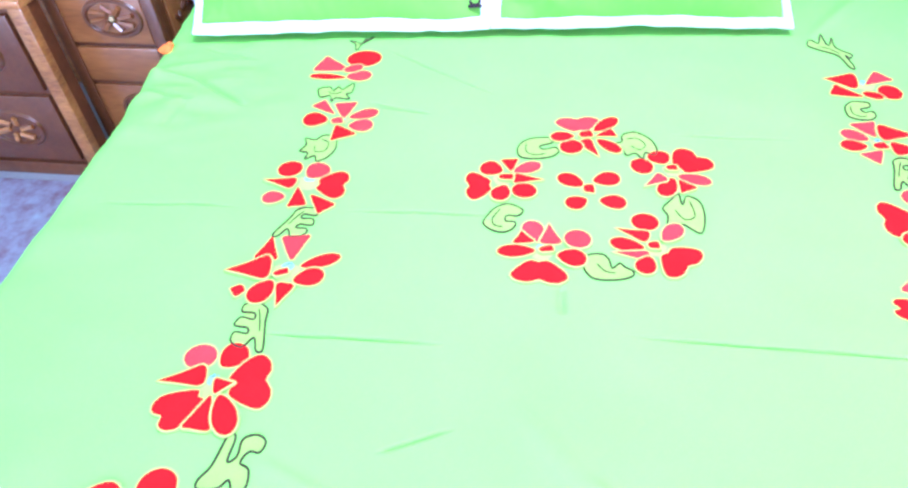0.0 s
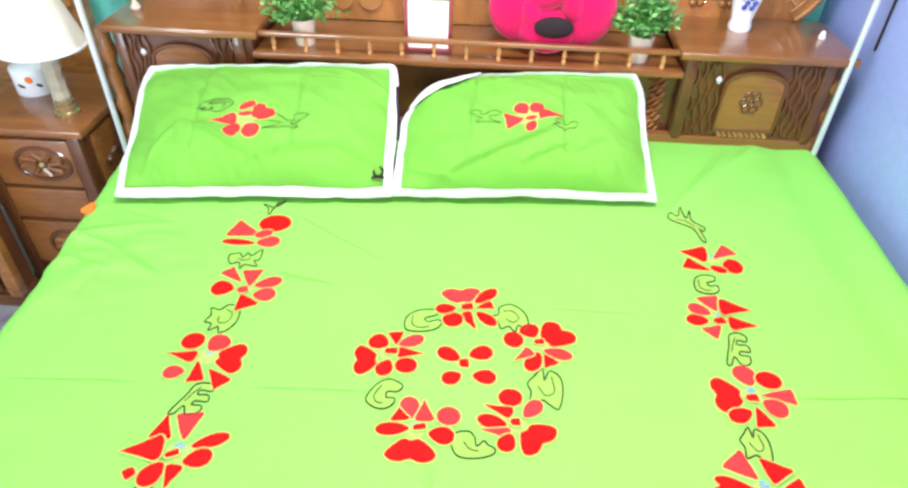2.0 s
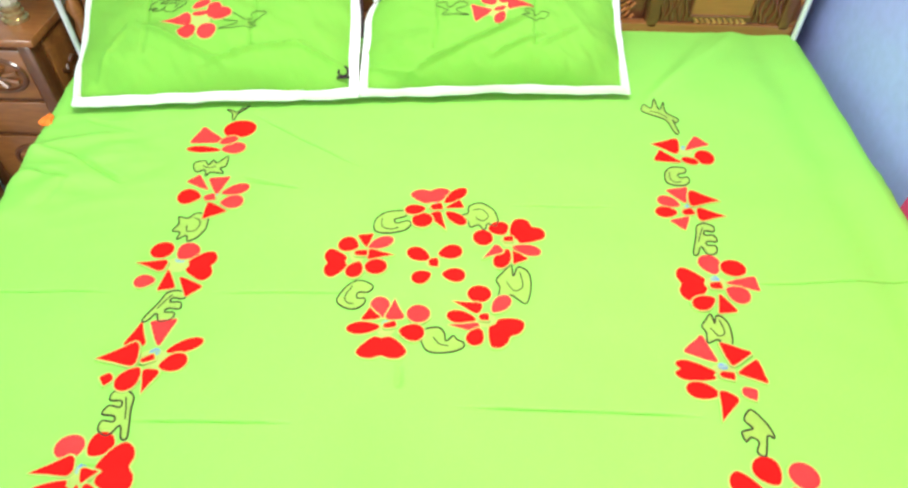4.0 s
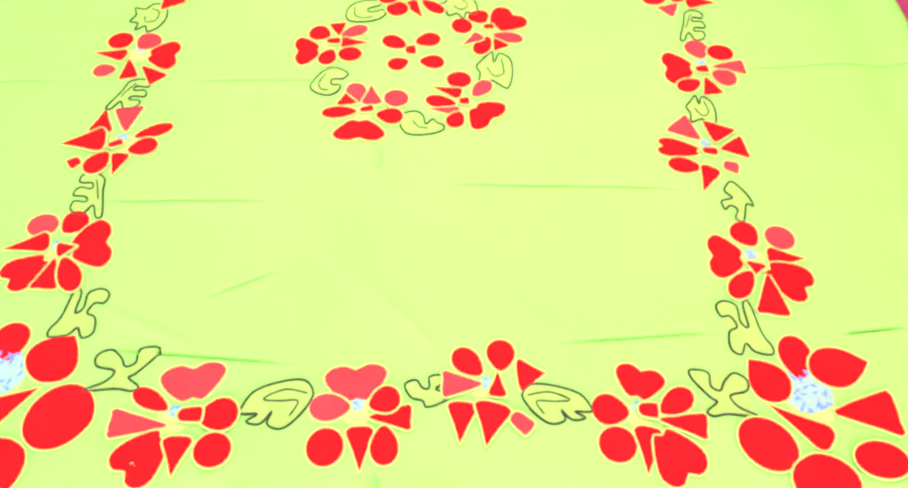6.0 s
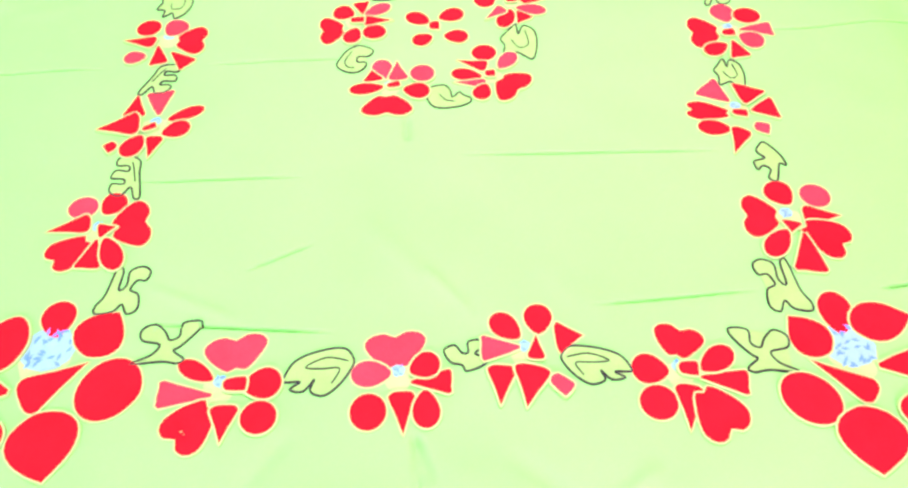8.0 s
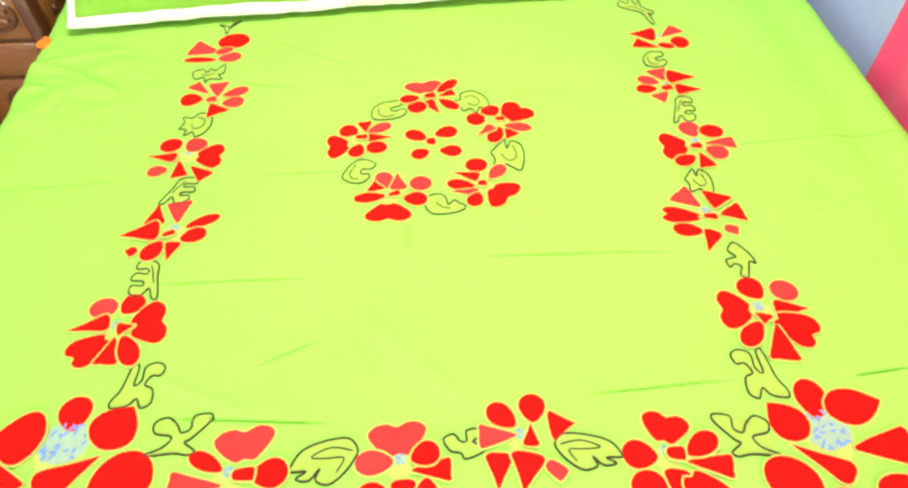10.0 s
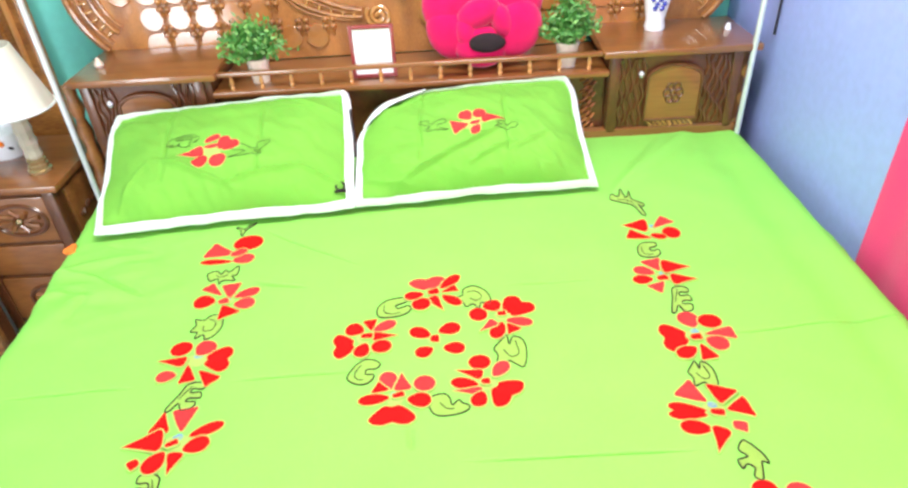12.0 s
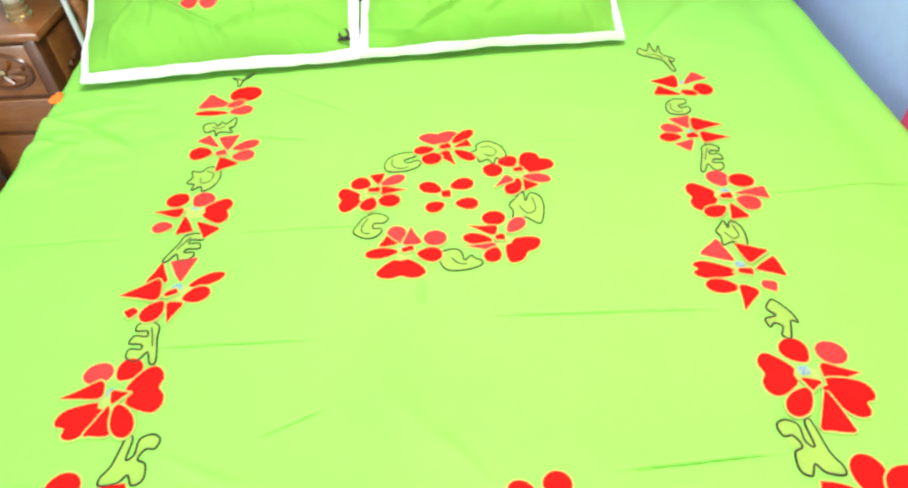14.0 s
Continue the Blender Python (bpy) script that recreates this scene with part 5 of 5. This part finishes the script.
def pillow(bl, br, tl, tr, seed, label, petals, at, leaves, pulls, folds):
    """A pillow between four corners; u to the right, v up. pulls: how far each corner (bl, br, tl, tr) is drawn in."""
    bl, br, tl, tr = (Vector(p) for p in (bl, br, tl, tr))
    nrm = (br - bl).cross(tl - bl).normalized()
    root = thing("pillow", (bl + br + tl + tr) / 4, label, "pillow", "pillows against the headboard")

    def flat(u, v):
        a, b = 2 * u - 1, 2 * v - 1
        c = pulls[(a > 0) + 2 * (b > 0)]
        c *= abs(a * b) ** (1.6 if c > 0.1 else 4)
        a2 = a * (1 - 0.026 * (1 - b * b)) * (1 - c) + 0.016 * noise.noise((3 * v, seed, 9))
        b2 = b * (1 - 0.035 * (1 - a * a)) * (1 - c) + 0.040 * noise.noise((4 * u, seed, 5)) + 0.012 * noise.noise((13 * u, seed, 2))
        return bl.lerp(br, (a2 + 1) / 2).lerp(tl.lerp(tr, (a2 + 1) / 2), (b2 + 1) / 2)

    def skin(u, v, side=1.0):
        q = flat(u, v)
        a, b = 2 * u - 1, 2 * v - 1
        full = max(0.0, (1 - abs(a) ** 3.2)) ** 0.75 * max(0.0, (1 - abs(b) ** 3.2)) ** 0.75
        wr = 0.010 * noise.noise((u * 5 + seed, v * 4, 3)) + 0.007 * noise.noise((u * 14 + v * 5 + seed, v * 9, 6))
        wr += 0.0035 * noise.noise((u * 34 + 9 * v, v * 15 + seed, 12)) * (0.4 + math.exp(-(v / 0.3) ** 2) + math.exp(-((1 - v) / 0.2) ** 2))
        # folds that gather low down and at the sides, and pressed lines
        wr += 0.010 * math.sin(19 * u + 9 * v + seed + 2 * math.sin(5 * u)) * math.exp(-(v / 0.20) ** 2)
        wr += 0.006 * math.sin(24 * v + 7 * u + seed) * (math.exp(-(u / 0.12) ** 2) + math.exp(-((1 - u) / 0.12) ** 2))
        for s in (0.27, 0.64):
            wr -= 0.006 * math.exp(-((u - s - 0.02 * v) / 0.006) ** 2) * (v > 0.2)
        for c, d, w, h in folds:
            wr += bump_along(u, v, c, d, 0.75 * w, 0.6 * h)
        return q + nrm * side * ((0.118 - 0.055 * v) * full + wr * full ** 0.5)

    n, m = 130, 96
    for side, nm in ((1.0, "front_cover"), (-0.5, "back_cover")):
        bm = bmesh.new()
        g = [[bm.verts.new(skin(0.006 + 0.988 * i / n, 0.006 + 0.988 * j / m, side)) for i in range(n + 1)] for j in range(m + 1)]
        for j in range(m):
            for i in range(n):
                f = (g[j][i], g[j][i + 1], g[j + 1][i + 1], g[j + 1][i])
                bm.faces.new(f if side > 0 else f[::-1])
        part(nm, bm, PILLOW_GREEN, root)
    # white flange round the cover, a little wavy
    ring = []
    for k in range(240):
        s = 4 * k / 240
        e, t = int(s), s - int(s)
        ring.append(((t, 0), (1, t), (1 - t, 1), (0, 1 - t))[e])
    bm = bmesh.new()
    loops = []
    for grow_by, up in ((0.945, 0.016), (0.953, 0.025), (0.978, 0.020), (1.004, 0.009), (1.018, 0.003), (1.016, -0.004), (0.950, -0.006)):
        loop = []
        for k, (u, v) in enumerate(ring):
            a, b = (2 * u - 1) * grow_by, (2 * v - 1) * (1 + (grow_by - 1) * (0.62 if v < 0.5 else 1.1))
            wob = 0.010 * noise.noise((k * 0.09, seed, 2)) + 0.004 * noise.noise((k * 0.33, seed, 8))
            p = flat((a + 1) / 2, (b + 1) / 2)
            loop.append(bm.verts.new(p + nrm * (up + 0.6 * abs(wob)) + (tl - bl).normalized() * wob * 0.7 * (grow_by - 0.94) / 0.07))
        loops.append(loop)
    for a, b in zip(loops, loops[1:] + loops[:1]):
        for k in range(240):
            bm.faces.new((a[k], a[(k + 1) % 240], b[(k + 1) % 240], b[k]))
    bmesh.ops.recalc_face_normals(bm, faces=bm.faces)
    part("white_border", bm, WHITE_CLOTH, root, "white cotton border")

    wide, tall = (br - bl).length, (tl - bl).length

    def on(x, y, up):
        return skin(at[0] + x / wide, at[1] + y / tall) + nrm * up

    def put(name, pts, up, mat, parent):
        bm = bmesh.new()
        c = sum((Vector(p) for p in pts), Vector((0, 0))) / len(pts)
        mid = bm.verts.new(on(c.x, c.y, up))
        vs = [bm.verts.new(on(p[0], p[1], up)) for p in pts]
        low = [bm.verts.new(on(p[0], p[1], -0.001)) for p in pts]
        for i in range(len(vs)):
            j = (i + 1) % len(vs)
            bm.faces.new((mid, vs[i], vs[j]))
            bm.faces.new((vs[i], low[i], low[j], vs[j]))
        bmesh.ops.recalc_face_normals(bm, faces=bm.faces)
        return part(name, bm, mat, parent)

    first = put("flower", [Vector((0.03 * math.cos(a), 0.026 * math.sin(a))) for a in (2 * math.pi * i / 16 for i in range(16))], 0.0016, CREAM, root)
    for kind, bearing, far, heading, ln, w, tone in petals:
        c, h = Vector((far * math.cos(radians(bearing)), far * math.sin(radians(bearing)))), radians(heading)
        d, nn = Vector((math.cos(h), math.sin(h))), Vector((-math.sin(h), math.cos(h)))
        pts = [c + d * p[0] * ln + nn * p[1] * w for p in contour(kind)]
        put("petal_edge", [Vector(p) for p in grow(pts, 0.003)], 0.0022, CREAM, first)
        put("petal", pts, 0.0034, PINK, first)
    for x, y, w, h, design, flip in leaves:
        line, stroke = scroll_of(design, w, h, flip, 0, 3)
        part("leaf_outline", tube(bmesh.new(), [on(x + p.x, y + p.y, 0.002) for p in line], 0.0007, 5, True, lift=nrm), LINE, first)
        if stroke:
            part("leaf_vein", tube(bmesh.new(), [on(x + p.x, y + p.y, 0.002) for p in stroke], 0.0008, 5, lift=nrm), LINE, first)
    if pulls[2] > 0.1:
        # the border of the drawn-in corner is turned back over the cover
        bm = bmesh.new()
        outer, inner = [], []
        for k in range(13):
            t = k / 12
            u, v = (0.004, 0.66 + 0.34 * 2 * t) if t < 0.5 else (0.004 + 0.30 * (2 * t - 1), 1.0)
            edge_at = flat(u, v)
            reach = 0.006 + 0.036 * math.sin(math.pi * t)
            outer.append(bm.verts.new(edge_at + nrm * 0.026))
            inner.append(bm.verts.new(edge_at + (flat(0.45, 0.35) - edge_at).normalized() * reach + nrm * (0.028 + 0.8 * reach)))
        for k in range(12):
            bm.faces.new((outer[k], outer[k + 1], inner[k + 1], inner[k]))
        bmesh.ops.recalc_face_normals(bm, faces=bm.faces)
        bmesh.ops.solidify(bm, geom=bm.faces[:], thickness=0.003)
        bmesh.ops.recalc_face_normals(bm, faces=bm.faces)
        part("folded_flap", bm, WHITE_CLOTH, root, "turned back white edge")
    return skin, nrm


first_skin, first_up = pillow((-0.897, 0.453, 0.572), (-0.212, 0.520, 0.572), (-0.965, 0.870, 0.730), (-0.228, 0.880, 0.768), 1.3, "lime green pillow with white border and red flower",
       [("r", 86, 0.052, 30, 0.046, 0.026, 1), ("o", 80, 0.023, 0, 0.042, 0.013, 0), ("h", 28, 0.050, 55, 0.050, 0.062, 0), ("s", 176, 0.052, 188, 0.070, 0.040, 1),
        ("r", 236, 0.040, 240, 0.046, 0.044, 0), ("r", 302, 0.042, 300, 0.048, 0.047, 0)],
       (0.46, 0.38), [(-0.078, 0.052, 0.090, 0.045, "swan", False), (0.105, -0.006, 0.105, 0.060, "dog", False)], (0.0, 0.03, 0.085, 0.05),
       [((0.27, 0.36), (0.52, 0.13), 0.016, 0.022), ((0.52, 0.13), (0.80, 0.24), 0.016, 0.024), ((0.80, 0.24), (0.97, 0.14), 0.014, 0.018), ((0.72, 0.93), (1.0, 0.70), 0.014, 0.020), ((0.66, 0.80), (0.86, 0.80), 0.007, -0.010),
        ((0.10, 0.08), (0.20, 0.34), 0.016, 0.016), ((0.05, 0.93), (0.60, 0.90), 0.022, -0.014)])
pillow((-0.216, 0.524, 0.572), (0.455, 0.566, 0.572), (-0.218, 0.870, 0.750), (0.435, 0.895, 0.768), 7.1, "lime green pillow with turned back white border",
       [("r", 118, 0.035, 130, 0.042, 0.042, 1), ("o", 55, 0.041, 35, 0.040, 0.036, 0), ("s", 9, 0.060, -4, 0.066, 0.030, 0), ("w", 193, 0.038, 190, 0.048, 0.052, 0), ("r", 285, 0.028, 240, 0.040, 0.028, 0),
        ("o", 0, 0.008, 12, 0.032, 0.013, 1)],
       (0.505, 0.46), [(-0.110, 0.006, 0.080, 0.042, "dog", True), (0.096, -0.022, 0.068, 0.034, "hook", True)], (0.02, 0.0, 0.27, 0.06),
       [((0.22, 0.10), (0.58, 0.36), 0.016, 0.026), ((0.50, 0.16), (0.66, 0.26), 0.014, 0.018), ((0.04, 0.16), (0.22, 0.06), 0.014, 0.016), ((0.66, 0.20), (0.80, 0.34), 0.016, 0.014), ((0.20, 0.80), (0.42, 0.86), 0.013, 0.018),
        ((0.55, 0.92), (0.80, 0.90), 0.014, -0.012)])
# thin black strip along the gap where the pillows meet
tagged(solid("black_strip", tube(bmesh.new(), spline([(-0.232, 0.800, 0.741), (-0.223, 0.740, 0.720), (-0.213, 0.680, 0.698), (-0.210, 0.630, 0.675)], 4, False), 0.0042, 6), BLACK, (-0.222, 0.75, 0.72)),
       "thin black strip between the two pillows", "cord")
clip_at = first_skin(0.955, 0.125) + first_up * 0.006
side = Vector((1, 0.09, 0)).normalized()
rise = first_up.cross(side)
bm = bmesh.new()
tube(bm, [clip_at + side * 0.012 * math.cos(a) + rise * 0.014 * math.sin(a) for a in (2 * math.pi * i / 12 for i in range(12))], 0.003, 6, True, lift=first_up)
tube(bm, [clip_at - side * 0.016 - rise * 0.018, clip_at + side * 0.016 - rise * 0.018], 0.0035, 6, lift=first_up)
tagged(solid("hair_clip", bm, BLACK, clip_at), "small black clip on the pillow corner", "clip")
